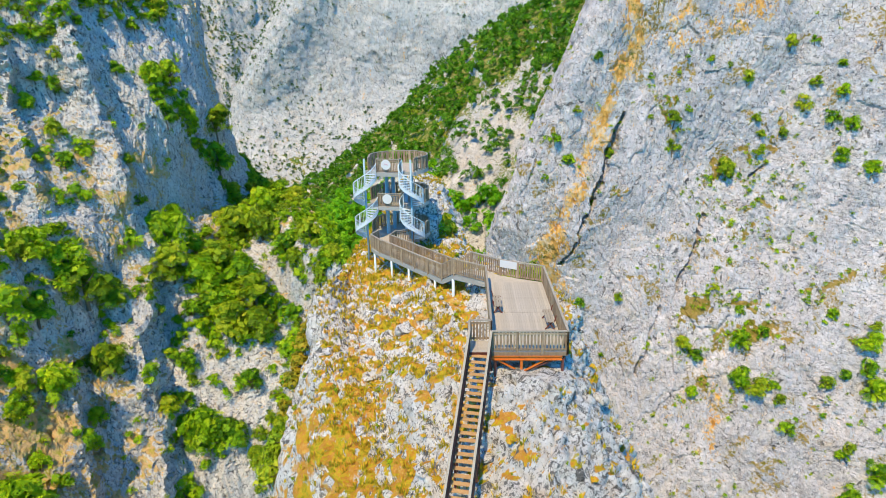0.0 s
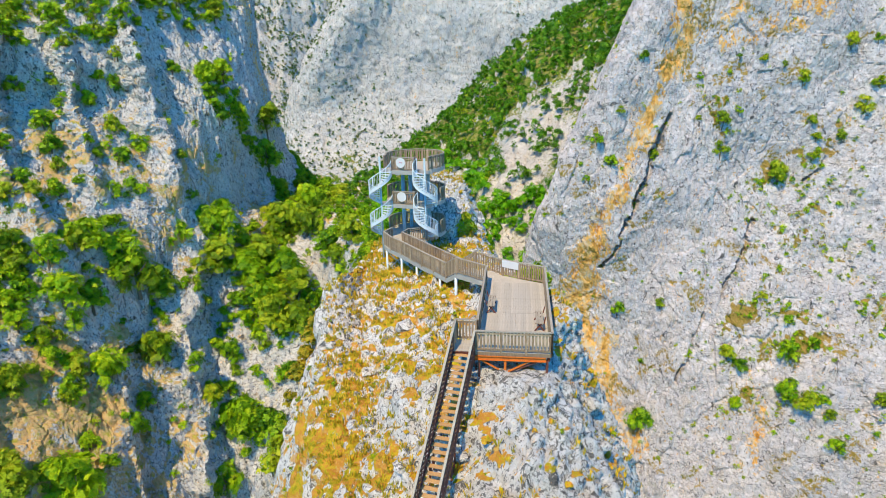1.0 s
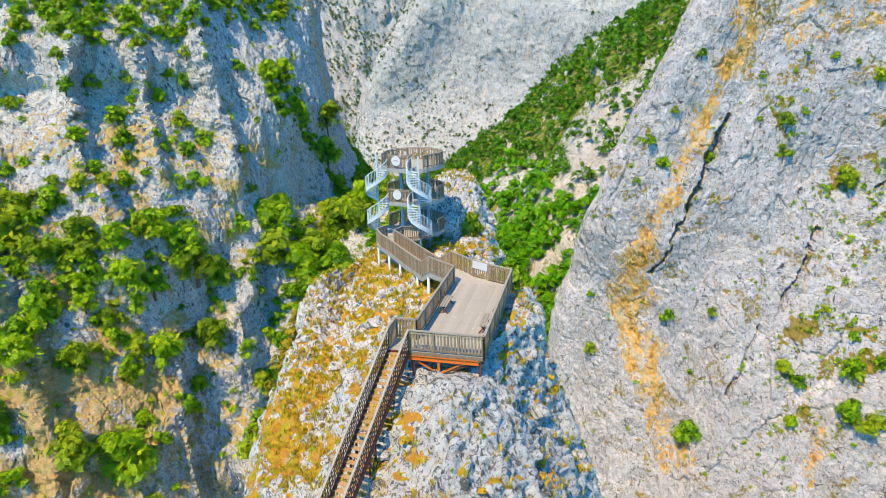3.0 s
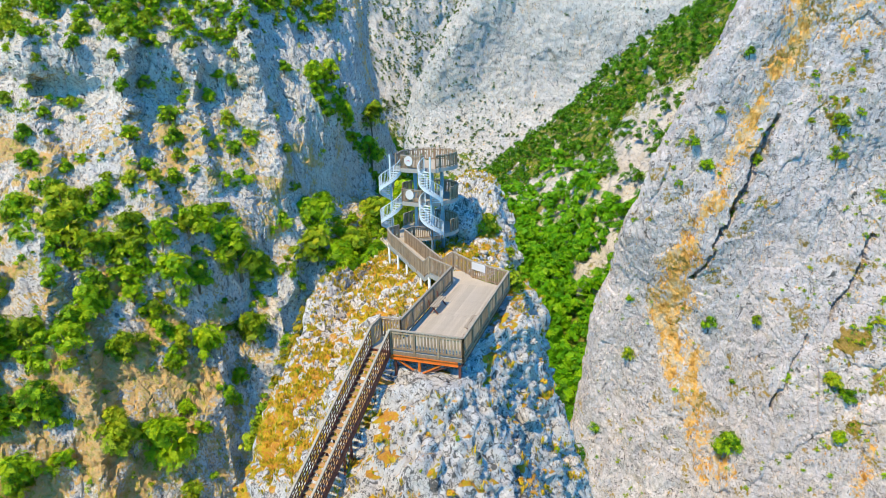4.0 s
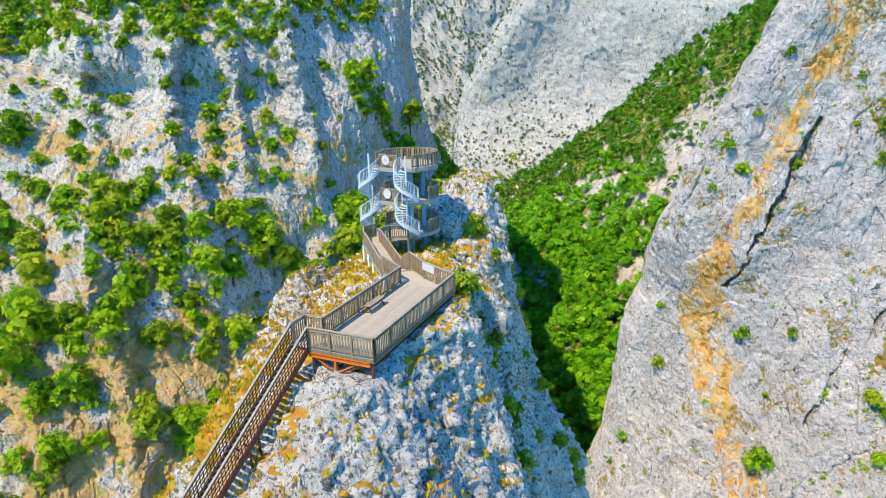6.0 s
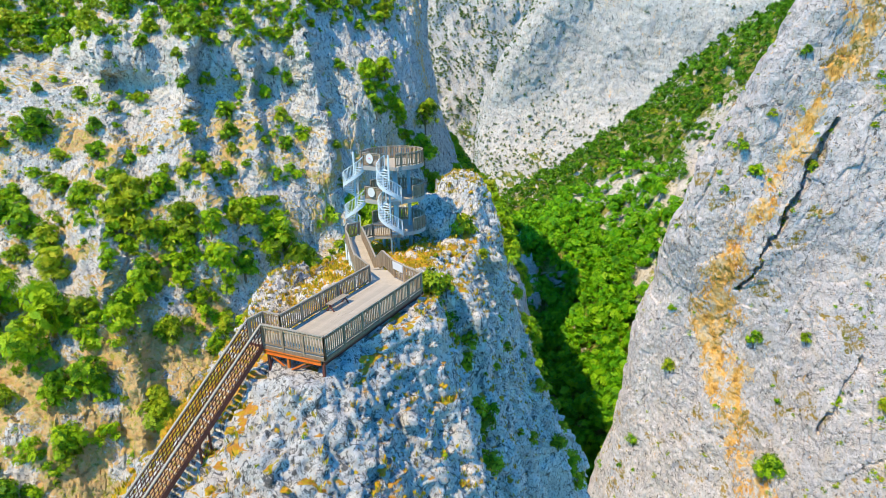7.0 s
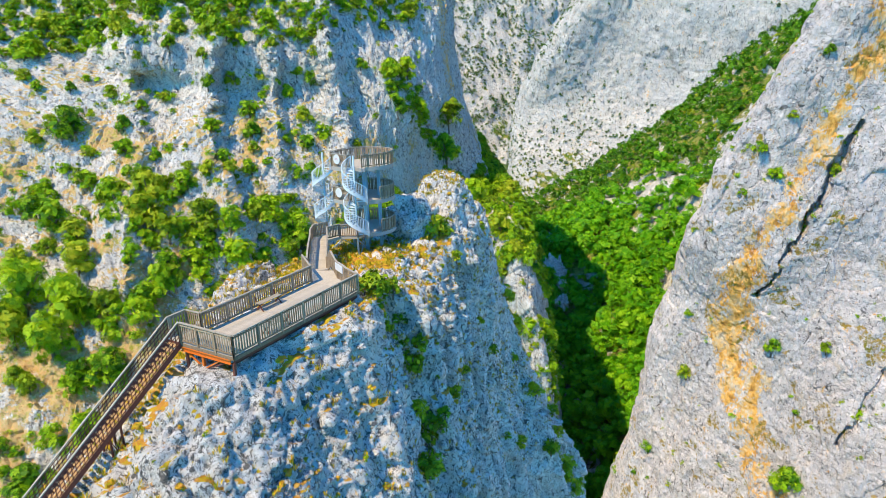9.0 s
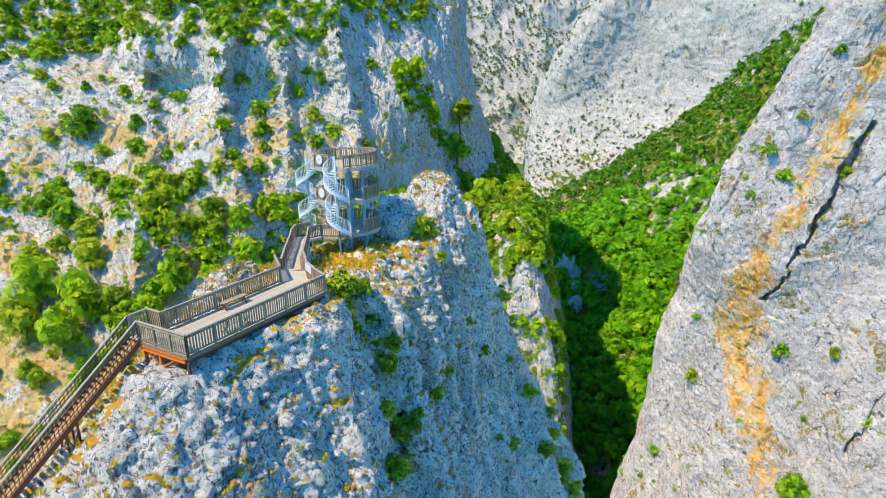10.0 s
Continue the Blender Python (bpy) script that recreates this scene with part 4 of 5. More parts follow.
for base, upper in zip(LEVELS, LEVELS[1:]):
    for s in (-1, 1):
        n = 15

        def turn_at(f):
            a = radians(30 - 270 * f)
            return a if s < 0 else math.pi - a

        def helix(f, r, z):
            a = turn_at(f)
            return tw(2.0 * s + r * math.cos(a), -2.95 + r * math.sin(a), upper - (upper - base) * f + z)

        bm = bmesh.new()
        for i in range(30):
            beam(bm, helix(i / 30, 1.0, -0.12), helix((i + 1) / 30, 1.0, -0.12), 0.04, 0.24)
        flight = part("spiral_stair", bm, pale_steel, tower, "pale blue-grey steel spiral stair flight")
        bm = bmesh.new()
        for r in (1.0,):
            for i in range(30):
                beam(bm, helix(i / 30, r, 1.0), helix((i + 1) / 30, r, 1.0), 0.055, 0.055)
                beam(bm, helix(i / 30, r, 0.12), helix((i + 1) / 30, r, 0.12), 0.03, 0.03)
        for f in (0, 0.25, 0.5, 0.75, 1):
            beam(bm, helix(f, 1.0, -0.1), helix(f, 1.0, 1.0), 0.05, 0.05)
        part("handrail", bm, pale_steel, flight)
        for i in range(n):
            f = (i + 0.5) / n
            m = Matrix.Translation(tw(2.0 * s, -2.95, upper - (upper - base) * (i + 1) / (n + 1))) @ Matrix.Rotation(turn_at(f) + radians(-14.5), 4, "Z")
            piece("tread", wedge_me, flight, m)
        for i in range(34):
            piece("picket", picket_me, flight, Matrix.Translation(helix((i + 0.5) / 34, 1.0, 0.08)))


def round_sign(z, logo):
    c = tw(-0.12, -2.92, z)
    n = TW.to_3x3() @ Vector((0, -1, 0))
    ob = thing("round_sign", c, "round white sign with a pink mark fixed to the tower railing" if logo else "plain round white sign fixed to the tower railing", "sign", "tower signs")
    bm = bmesh.new()
    tube(bm, c + n * 0.0, c + n * 0.03, 0.41, 40)
    part("disc", bm, sign_white, ob)
    if logo:
        bm = bmesh.new()
        for u, w, a in ((-0.08, 0.02, 0.5), (0.08, 0.02, -0.5), (0.0, 0.07, 0.0)):
            p = c + n * 0.034 + (TW.to_3x3() @ Vector((u, 0, w)))
            q = TW.to_3x3() @ Vector((math.cos(a) * 0.11, 0, math.sin(a) * 0.11))
            beam(bm, p - q, p + q, 0.012, 0.07, n)
        part("mark", bm, sign_pink, ob)


round_sign(5.52, True)
round_sign(2.66, False)

# ---- things on the deck ----
a, b = Vector((-5.38, 35.3, 0)), Vector((-6.4, 35.95, 0))
out = Vector((b.y - a.y, a.x - b.x, 0)).normalized()
board = thing("notice_board", (a + b) / 2 + Vector((0, 0, 0.6)), "blank white notice panel fixed to the deck railing", "sign")
face = [(a if i in (0, 3) else b) - out * -0.09 + Vector((0, 0, z)) for i, z in ((0, 0.62), (1, 0.62), (2, 1.1), (3, 1.1))]
bm = bmesh.new()
beam(bm, a + out * -0.1 + Vector((0, 0, 0.86)), b + out * -0.1 + Vector((0, 0, 0.86)), 0.03, 0.48)
beam(bm, a + out * 0.1 + Vector((0, 0, 0.86)), b + out * 0.1 + Vector((0, 0, 0.86)), 0.03, 0.48)
part("panel", bm, sign_white, board)


def bench(u, v, face):
    """A backless seat of three slats on two red-brown iron ends with an arm."""
    c = dk(u, v, 0)
    ob = thing("bench", c, "grey timber slat bench with red-brown iron ends on the deck", "bench", "benches on the deck")
    for i in range(3):
        bm = bmesh.new()
        uu = u + (i - 1) * 0.14
        beam(bm, dk(uu, v - 0.85, 0.46), dk(uu, v + 0.85, 0.46), 0.12, 0.04)
        part("slat", bm, cap_wood, ob)
    for e in (-0.72, 0.72):
        bm = bmesh.new()
        beam(bm, dk(u - 0.24, v + e, 0.0), dk(u + 0.12, v + e, 0.44), 0.05, 0.06)
        beam(bm, dk(u + 0.24, v + e, 0.0), dk(u - 0.12, v + e, 0.44), 0.05, 0.06)
        beam(bm, dk(u - 0.22, v + e, 0.42), dk(u + 0.22, v + e, 0.42), 0.05, 0.05)
        beam(bm, dk(u - 0.22 * face, v + e, 0.42), dk(u - 0.3 * face, v + e, 0.78), 0.05, 0.05)
        part("iron_end", bm, rust_steel, ob, "red-brown iron bench end")


bench(0.52, 5.55, 1)
bench(WIDE - 0.5, 3.35, -1)


def boulder(name, at, size, seed, label):
    """A cracked limestone block, half sunk in the ground."""
    bm = bmesh.new()
    bmesh.ops.create_icosphere(bm, subdivisions=5, radius=1.0)
    p = np.array([v.co for v in bm.verts])
    w = np.array(size)
    q = p * w
    f, crack = blocks(q / 1.5 + seed, seed)
    d = 1 + 0.3 * f - 0.06 * crack + 0.35 * fbm(q / 2.4 + seed, 5, 0.55, seed)
    for v, c in zip(bm.verts, q * d[:, None]):
        v.co = c
    for f in bm.faces:
        f.smooth = True
    ob = part(name, bm, rock_near)
    ob.location = at
    return tagged(ob, label, "boulder")


boulder("boulder", (-12.2, 56.4, -2.2), (2.2, 2.4, 3.3), 5, "large shaded limestone boulder beside the tower")
boulder("boulder", (-10.2, 53.2, -3.2), (1.2, 1.4, 1.0), 9, "low limestone block at the foot of the tower")


# ---- plants ----
def crown(seed, lobes, leaves, leaf, squat=0.8, spread=0.62):
    """Leaf quads of a crown about 1 m in radius, sitting on the origin: lobes of leaves with gaps between them."""
    r = np.random.RandomState(seed)
    quads = []
    for n in range(lobes):
        a, h = r.uniform(0, 6.283), r.uniform(0.15, 1.0)
        reach = spread * math.sqrt(r.uniform(0.05, 1.0)) * (1.1 - 0.55 * h)
        c = np.array([reach * math.cos(a), reach * math.sin(a), h * squat * 1.25])
        size = r.uniform(0.24, 0.46)
        d = r.normal(size=(leaves, 3))
        d[:, 2] = np.where(d[:, 2] < -0.4, -d[:, 2], d[:, 2])
        d /= np.linalg.norm(d, axis=1, keepdims=True)
        p = c + d * size * r.uniform(0.55, 1.08, (leaves, 1)) * (1, 1, 0.8)
        nrm = d + 0.4 * r.normal(size=(leaves, 3)) + (0, 0, 0.3)
        nrm /= np.linalg.norm(nrm, axis=1, keepdims=True)
        t = np.cross(nrm, r.normal(size=(leaves, 3)))
        t /= np.linalg.norm(t, axis=1, keepdims=True)
        b = np.cross(nrm, t)
        s = leaf * r.uniform(0.6, 1.3, (leaves, 1))
        quads.append(np.stack([p - t * s, p - b * s * 0.6 + nrm * s * 0.2, p + t * s, p + b * s * 0.6 + nrm * s * 0.2], 1))
    q = np.concatenate(quads)
    q[..., 2] = np.maximum(q[..., 2], 0.02)
    return q


def tuft(seed, blades, width=0.09):
    r = np.random.RandomState(seed)
    a = r.uniform(0, 6.283, blades)
    foot = np.stack([np.cos(a), np.sin(a), a * 0], 1) * r.uniform(0.05, 0.35, (blades, 1))
    tip = foot * r.uniform(1.6, 3.2, (blades, 1)) + np.stack([a * 0, a * 0, r.uniform(0.5, 1.0, blades)], 1)
    side = np.stack([-np.sin(a), np.cos(a), a * 0], 1) * width
    mid = (foot + tip) / 2 + (0, 0, 0.12)
    return np.stack([foot, mid - side, tip, mid + side], 1)


def quad_mesh(name, q, material):
    q = np.asarray(q, np.float32).reshape(-1, 4, 3)
    me = bpy.data.meshes.new(name)
    me.vertices.add(len(q) * 4)
    me.vertices.foreach_set("co", q.reshape(-1))
    me.loops.add(len(q) * 4)
    me.loops.foreach_set("vertex_index", np.arange(len(q) * 4))
    me.polygons.add(len(q))
    me.polygons.foreach_set("loop_start", np.arange(0, len(q) * 4, 4))
    me.update(calc_edges=True)
    me.materials.append(material)
    return me


def trunk_mesh(seed, high):
    """A tapered stem with three limbs, for a crown of 1 m radius."""
    r = random.Random(seed)
    bm = bmesh.new()

    def limb(a, b, ra, rb):
        a, b = Vector(a), Vector(b)
        q = (b - a).to_track_quat("Z", "Y").to_matrix()
        rings = [[bm.verts.new(p + q @ Vector((w * math.cos(k * 1.2566), w * math.sin(k * 1.2566), 0))) for k in range(5)] for p, w in ((a, ra), (b, rb))]
        for k in range(5):
            bm.faces.new((rings[0][k], rings[0][(k + 1) % 5], rings[1][(k + 1) % 5], rings[1][k]))

    fork = (r.uniform(-0.08, 0.08), r.uniform(-0.08, 0.08), 0.35 * high)
    limb((0, 0, -0.35), fork, 0.07, 0.05)
    for k in range(4):
        a = k * 1.57 + r.uniform(0, 1)
        limb(fork, (0.45 * math.cos(a), 0.45 * math.sin(a), high * r.uniform(0.6, 0.95)), 0.04, 0.012)
    me = bpy.data.meshes.new("trunk")
    bm.to_mesh(me)
    bm.free()
    me.materials.append(bark)
    return me


def scatter(P, weight, n, gap, seed):
    """Indices of up to n points of the sheet, thick where weight is high, no two nearer than gap."""
    r = np.random.RandomState(seed)
    p = P.reshape(-1, 3)
    e1, e2 = np.gradient(P, axis=0), np.gradient(P, axis=1)
    w = np.maximum(weight, 0).reshape(-1) * np.linalg.norm(np.cross(e1, e2), axis=2).reshape(-1)
    if w.sum() <= 0:
        return np.array([], int)
    cand = r.choice(len(p), size=min(n * 8, int((w > 0).sum())), replace=False, p=w / w.sum())
    taken, out = {}, []
    for i in cand:
        key = tuple((p[i] / gap).astype(int))
        if any((key[0] + a, key[1] + b, key[2] + c) in taken and np.linalg.norm(p[taken[(key[0] + a, key[1] + b, key[2] + c)]] - p[i]) < gap
               for a in (-1, 0, 1) for b in (-1, 0, 1) for c in (-1, 0, 1)):
            continue
        taken[key] = i
        out.append(i)
        if len(out) >= n:
            break
    return np.array(out, int)


def spread(name, P, picks, sizes, forms, material, label, category, seed, lift=0.1):
    """One object of kind stuff: a form at each picked point."""
    r = np.random.RandomState(seed)
    p, N = P.reshape(-1, 3), normals(P).reshape(-1, 3)
    got = []
    for i, s in zip(picks, sizes):
        q = forms[r.randint(len(forms))]
        a = r.uniform(0, 6.283)
        c, d = math.cos(a) * s, math.sin(a) * s
        m = np.array([[c, -d, 0], [d, c, 0], [0, 0, s * r.uniform(0.8, 1.2)]])
        got.append(q @ m.T + p[i] + N[i] * OUT * lift * s)
    if got:
        tagged(new(name, quad_mesh(name, np.concatenate(got), material)), label, category, kind="stuff")


OUT = 1.0
shrub_forms = [crown(100 + i, 11, 30, 0.2) for i in range(6)]
tree_forms = [crown(200 + i, 16, 34, 0.18, 1.0) for i in range(5)]
low_forms = [crown(300 + i, 8, 13, 0.3) for i in range(7)]
wood_forms = [crown(400 + i, 7, 11, 0.34, 1.0, 0.55) for i in range(7)]
hill_forms = [crown(450 + i, 5, 6, 0.38, 0.9) for i in range(7)]
dot_forms = [crown(500 + i, 4, 6, 0.4) for i in range(6)]
tuft_forms = [tuft(600 + i, 10) for i in range(8)]

crown_me = {("shrub", k, m.name): quad_mesh("crown", f, m) for k, f in enumerate(shrub_forms) for m in (leaf_green, leaf_yellow, leaf_rust)}
crown_me.update({("tree", k, m.name): quad_mesh("crown", f, m) for k, f in enumerate(tree_forms) for m in (leaf_green, leaf_yellow)})
trunks = {"shrub": [trunk_mesh(i, 0.9) for i in range(3)], "tree": [trunk_mesh(10 + i, 1.2) for i in range(3)]}
plant_dice = random.Random(5)


def plant(p, r, kind="shrub", material=None, group="shrubs on the cliffs"):
    material = material or (leaf_yellow if plant_dice.random() < 0.35 else leaf_green)
    ob = new("shrub" if kind == "shrub" else "tree")
    yellow = material is leaf_yellow
    if kind == "shrub":
        tagged(ob, "olive shrub turning rust at the edge of the spur" if material is leaf_rust else "yellow-green shrub rooted in a limestone crevice" if yellow else "small bright green shrub rooted in the limestone", "shrub", group)
    else:
        tagged(ob, "yellow-green broadleaf tree growing on the cliff" if yellow else "round green broadleaf tree growing on the cliff ledge", "tree", group)
    ob.matrix_basis = Matrix.Translation(p) @ Matrix.Rotation(plant_dice.uniform(0, 6.28), 4, "Z") @ Matrix.Diagonal((r, r, r * plant_dice.uniform(0.85, 1.15), 1))
    for nm, me in (("trunk", plant_dice.choice(trunks[kind])), ("crown", crown_me[(kind, plant_dice.randrange(6 if kind == "shrub" else 5), material.name)])):
        o = new(nm, me)
        o.parent = ob
    return ob


def nearest(P, q, axes):
    p = P.reshape(-1, 3)[:, axes]
    return P.reshape(-1, 3)[((p - np.array(q)) ** 2).sum(1).argmin()]


# shrubs that stand out on the east wall: x, z, radius
EAST_A = ((31.0, 21.9, 1.8), (28.1, 13.3, 1.4), (23.3, 0.8, 1.3), (51.7, 13.3, 0.8), (57.2, 12.2, 1.1), (62.3, 11.0, 1.1), (66.7, 6.9, 1.9), (69.7, -2.8, 1.6),
          (71.0, -6.5, 1.4), (48.3, -9.9, 2.3), (48.2, -2.7, 2.3), (52.2, 0.2, 1.2), (49.3, 9.3, 0.9), (81.7, -0.0, 2.5), (84.1, 6.0, 1.8), (89.7, 4.0, 1.8),
          (92.1, -5.2, 2.3), (89.1, -12.4, 2.3), (87.6, -2.7, 2.1), (89.5, 10.5, 1.3), (83.4, 16.1, 1.3), (77.8, 15.4, 2.3), (63.3, -17.2, 3.2), (70.9, -10.7, 1.6),
          (77.0, -6.3, 1.5), (42.5, 8.3, 1.1), (23.4, 6.7, 1.4), (96.2, -14.8, 2.5), (42.3, -1.4, 0.9), (25.6, -51.2, 2.5))
EAST_B = ((42.3, -59.0, 1.5), (50.7, -58.5, 2.5), (53.8, -60.9, 2.1), (64.5, -57.0, 3.0), (69.9, -54.2, 1.6), (63.5, -65.9, 3.4), (66.8, -67.4, 3.0), (70.8, -66.1, 1.9),
          (72.5, -69.1, 1.6), (83.3, -65.3, 2.0), (88.2, -63.2, 1.6), (93.0, -61.9, 2.7), (93.5, -56.0, 3.2), (73.6, -75.9, 2.2), (94.4, -67.3, 3.7), (84.7, -80.5, 1.8),
          (52.7, -70.0, 1.9), (86.4, -78.0, 1.8), (95.0, -51.3, 1.6), (86.5, -49.5, 1.6), (58.8, -43.6, 1.3), (64.8, -49.4, 1.5), (31.9, -63.4, 1.0), (86.2, -89.6, 2.8),
          (92.9, -84.6, 3.7), (5.1, -55.9, 3.2), (7.3, -48.8, 1.3), (8.0, -64.9, 2.1), (0.5, -73.7, 1.6), (-1.7, -79.3, 1.6))
EAST_C = ((-0.1, -91.7, 2.1), (3.0, -78.4, 0.9), (35.5, -47.2, 1.5), (6.7, -94.9, 0.9), (-3.2, -100.1, 1.0), (-4.5, -79.0, 0.9), (31.4, -80.3, 4.2), (21.6, -11.8, 2.0),
          (18.1, -6.1, 1.7), (29.2, -9.8, 2.0), (32.7, -10.5, 1.4), (25.0, 12.5, 0.9), (15.7, -15.3, 1.1), (20.8, -1.4, 1.3), (26.2, 17.9, 0.7))
for x, z, r in EAST_A + EAST_B + EAST_C:
    plant(nearest(RIGHT, (x, z), [0, 2]), r * 1.25)
# and on the west cliff: x, y, z, radius
SHRUBS_A = ((-151.8, 150.7, 19.6, 3.4), (-158.3, 144.2, 16.5, 1.7), (-138.8, 150.0, 15.4, 2.4), (-171.6, 142.6, 4.8, 2.9), (-154.3, 148.5, 3.9, 2.8), (-157.0, 142.4, 1.5, 2.5), (-182.9, 135.9, 6.6, 2.2), (-171.9, 148.5, 19.3, 2.1),
            (-137.9, 161.4, 7.7, 3.4), (-137.4, 150.4, 7.8, 2.9), (-130.7, 145.6, -4.3, 3.5), (-129.5, 159.5, -2.1, 4.0), (-125.9, 155.4, -8.2, 3.9), (-123.8, 141.9, -12.9, 2.7), (-121.8, 140.8, -16.7, 2.9), (-124.5, 172.9, 2.5, 3.0),
            (-123.4, 176.5, 10.1, 2.5), (-121.2, 180.3, 6.3, 3.4), (-108.7, 193.7, 11.8, 3.1), (-111.5, 214.9, 25.5, 2.7), (-99.0, 200.7, -4.1, 3.9), (-95.8, 213.4, -8.6, 2.9), (-113.5, 167.6, -13.8, 3.2), (-111.2, 157.9, -20.7, 3.0))
SHRUBS_B = ((-116.6, 151.6, -15.9, 2.0), (-116.7, 162.5, -9.7, 2.3), (-118.6, 160.7, -6.2, 1.8), (-122.2, 152.5, -12.4, 2.5), (-109.8, 174.5, -10.5, 3.9), (-101.4, 178.6, -13.1, 2.6), (-117.9, 171.5, -5.0, 3.3), (-159.4, 134.9, -4.9, 3.4),
            (-164.8, 126.5, -12.4, 2.7), (-157.4, 119.2, -19.4, 3.6), (-144.3, 118.1, -19.6, 2.7), (-151.7, 129.0, -11.7, 3.9), (-131.0, 133.7, -15.7, 2.2), (-145.2, 133.2, -14.2, 2.6), (-192.3, 131.4, 6.8, 2.4), (-198.0, 131.3, 10.2, 2.8),
            (-181.5, 120.7, -8.4, 3.1), (-180.0, 125.8, -3.4, 2.6), (-172.8, 114.3, -19.9, 3.4), (-167.9, 120.4, -16.8, 2.7), (-141.8, 138.4, -11.7, 2.3), (-134.9, 138.3, -9.8, 1.3), (-152.9, 139.0, -2.8, 1.6), (-181.3, 140.9, 11.4, 1.8))
SHRUBS_C = ((-118.1, 178.7, 16.1, 2.4), (-111.2, 179.7, 15.5, 1.3), (-129.5, 166.5, 9.1, 2.7), (-129.5, 163.9, 3.5, 2.0), (-137.6, 111.8, -32.1, 1.4), (-147.1, 115.8, -23.6, 2.5), (-114.3, 140.5, -28.1, 3.6), (-128.4, 107.9, -36.6, 2.1),
            (-123.4, 84.8, -57.8, 3.3), (-131.6, 78.5, -60.5, 3.3), (-136.6, 78.5, -59.6, 3.4), (-120.0, 81.9, -67.6, 2.2), (-117.1, 80.4, -72.3, 3.3), (-119.4, 72.8, -76.4, 2.0), (-121.9, 115.3, -42.7, 3.4), (-115.2, 118.9, -43.0, 3.4),
            (-120.3, 103.3, -47.5, 2.8), (-113.7, 109.3, -53.1, 2.8), (-157.2, 94.7, -38.5, 3.7), (-116.8, 124.5, -37.5, 3.8), (-107.4, 121.0, -54.8, 3.2), (-103.4, 139.4, -58.7, 2.9), (-97.2, 121.5, -71.3, 3.8), (-97.6, 130.2, -76.5, 3.4))
SHRUBS_D = ((-99.0, 114.3, -71.2, 2.7), (-98.0, 134.8, -72.1, 2.9), (-83.9, 153.8, -79.2, 2.7), (-102.6, 102.4, -70.5, 3.1), (-95.5, 113.0, -75.1, 2.1), (-100.3, 109.8, -71.4, 1.9), (-69.7, 159.2, -77.2, 3.0), (-104.1, 153.2, -51.7, 2.4),
            (-90.4, 165.5, -59.1, 2.0), (-95.0, 153.6, -55.2, 1.4), (-64.2, 173.3, -59.5, 3.7), (-104.3, 140.2, -51.3, 1.1), (-95.1, 167.4, -45.4, 3.7), (-87.9, 159.0, -54.7, 2.1), (-81.7, 169.4, -51.0, 2.8), (-82.0, 149.0, -74.0, 3.2),
            (-68.5, 156.5, -73.0, 3.8), (-92.8, 103.9, -87.2, 3.3))
TREES_A = ((-100.5, 211.4, 8.2, 4.1), (-173.5, 127.3, -7.3, 5.6), (-136.2, 121.7, -22.0, 4.8), (-133.9, 119.3, -28.2, 5.4), (-126.6, 119.9, -32.8, 4.7), (-119.4, 126.5, -30.5, 4.6), (-112.4, 128.7, -31.3, 4.3), (-204.6, 137.1, 15.9, 4.8),
           (-204.1, 151.6, 24.5, 4.1), (-164.8, 108.2, -27.7, 4.6), (-157.1, 107.7, -30.2, 4.5), (-148.5, 108.7, -35.1, 4.3), (-110.7, 144.1, -31.6, 4.8), (-105.8, 147.9, -37.3, 5.4), (-142.7, 103.9, -41.6, 5.4), (-145.3, 89.6, -47.4, 7.1),
           (-133.3, 94.5, -48.4, 6.8), (-126.6, 98.1, -48.0, 4.5), (-131.1, 85.5, -53.9, 5.6), (-118.2, 89.8, -61.5, 5.4), (-122.1, 67.8, -77.6, 4.4), (-121.6, 108.6, -44.2, 4.5), (-143.2, 83.3, -53.2, 5.9), (-110.5, 128.9, -42.4, 5.5))
TREES_B = ((-107.9, 135.7, -45.0, 4.5), (-102.0, 127.1, -61.1, 4.4), (-98.7, 143.1, -64.6, 5.3), (-78.6, 146.9, -89.2, 5.5), (-73.7, 150.8, -89.2, 4.9), (-97.9, 105.2, -78.1, 6.3), (-104.3, 96.2, -71.5, 4.6), (-72.4, 176.8, -53.5, 6.3),
           (-84.4, 175.2, -53.2, 6.4), (-75.5, 170.0, -59.6, 5.6), (-66.5, 167.1, -65.4, 4.9), (-81.2, 137.8, -101.1, 4.9), (-102.9, 157.6, -50.4, 5.5), (-104.7, 150.0, -45.1, 7.1), (-90.9, 173.9, -47.7, 6.4), (-81.0, 182.6, -50.0, 6.3),
           (-71.0, 164.4, -60.0, 5.7), (-74.3, 142.0, -83.0, 6.1), (-93.1, 237.1, -11.9, 6.2), (-85.4, 229.9, -22.1, 6.2), (-76.0, 211.0, -30.8, 6.5), (-80.8, 200.6, -38.7, 6.3), (-95.5, 180.6, -42.6, 6.4), (-70.0, 196.6, -43.3, 5.8))
TREES_C = ((-59.4, 186.0, -47.2, 4.6), (-69.6, 169.8, -53.6, 5.9), (-55.9, 165.4, -72.5, 4.4))
for x, y, z, r in SHRUBS_A + SHRUBS_B + SHRUBS_C + SHRUBS_D:
    plant(nearest(LEFT, (x, y, z), [0, 1, 2]), r * 1.15)
for x, y, z, r in TREES_A + TREES_B + TREES_C:
    plant(nearest(LEFT, (x, y, z), [0, 1, 2]), r * 1.3, "tree", None, "trees on the west cliff")

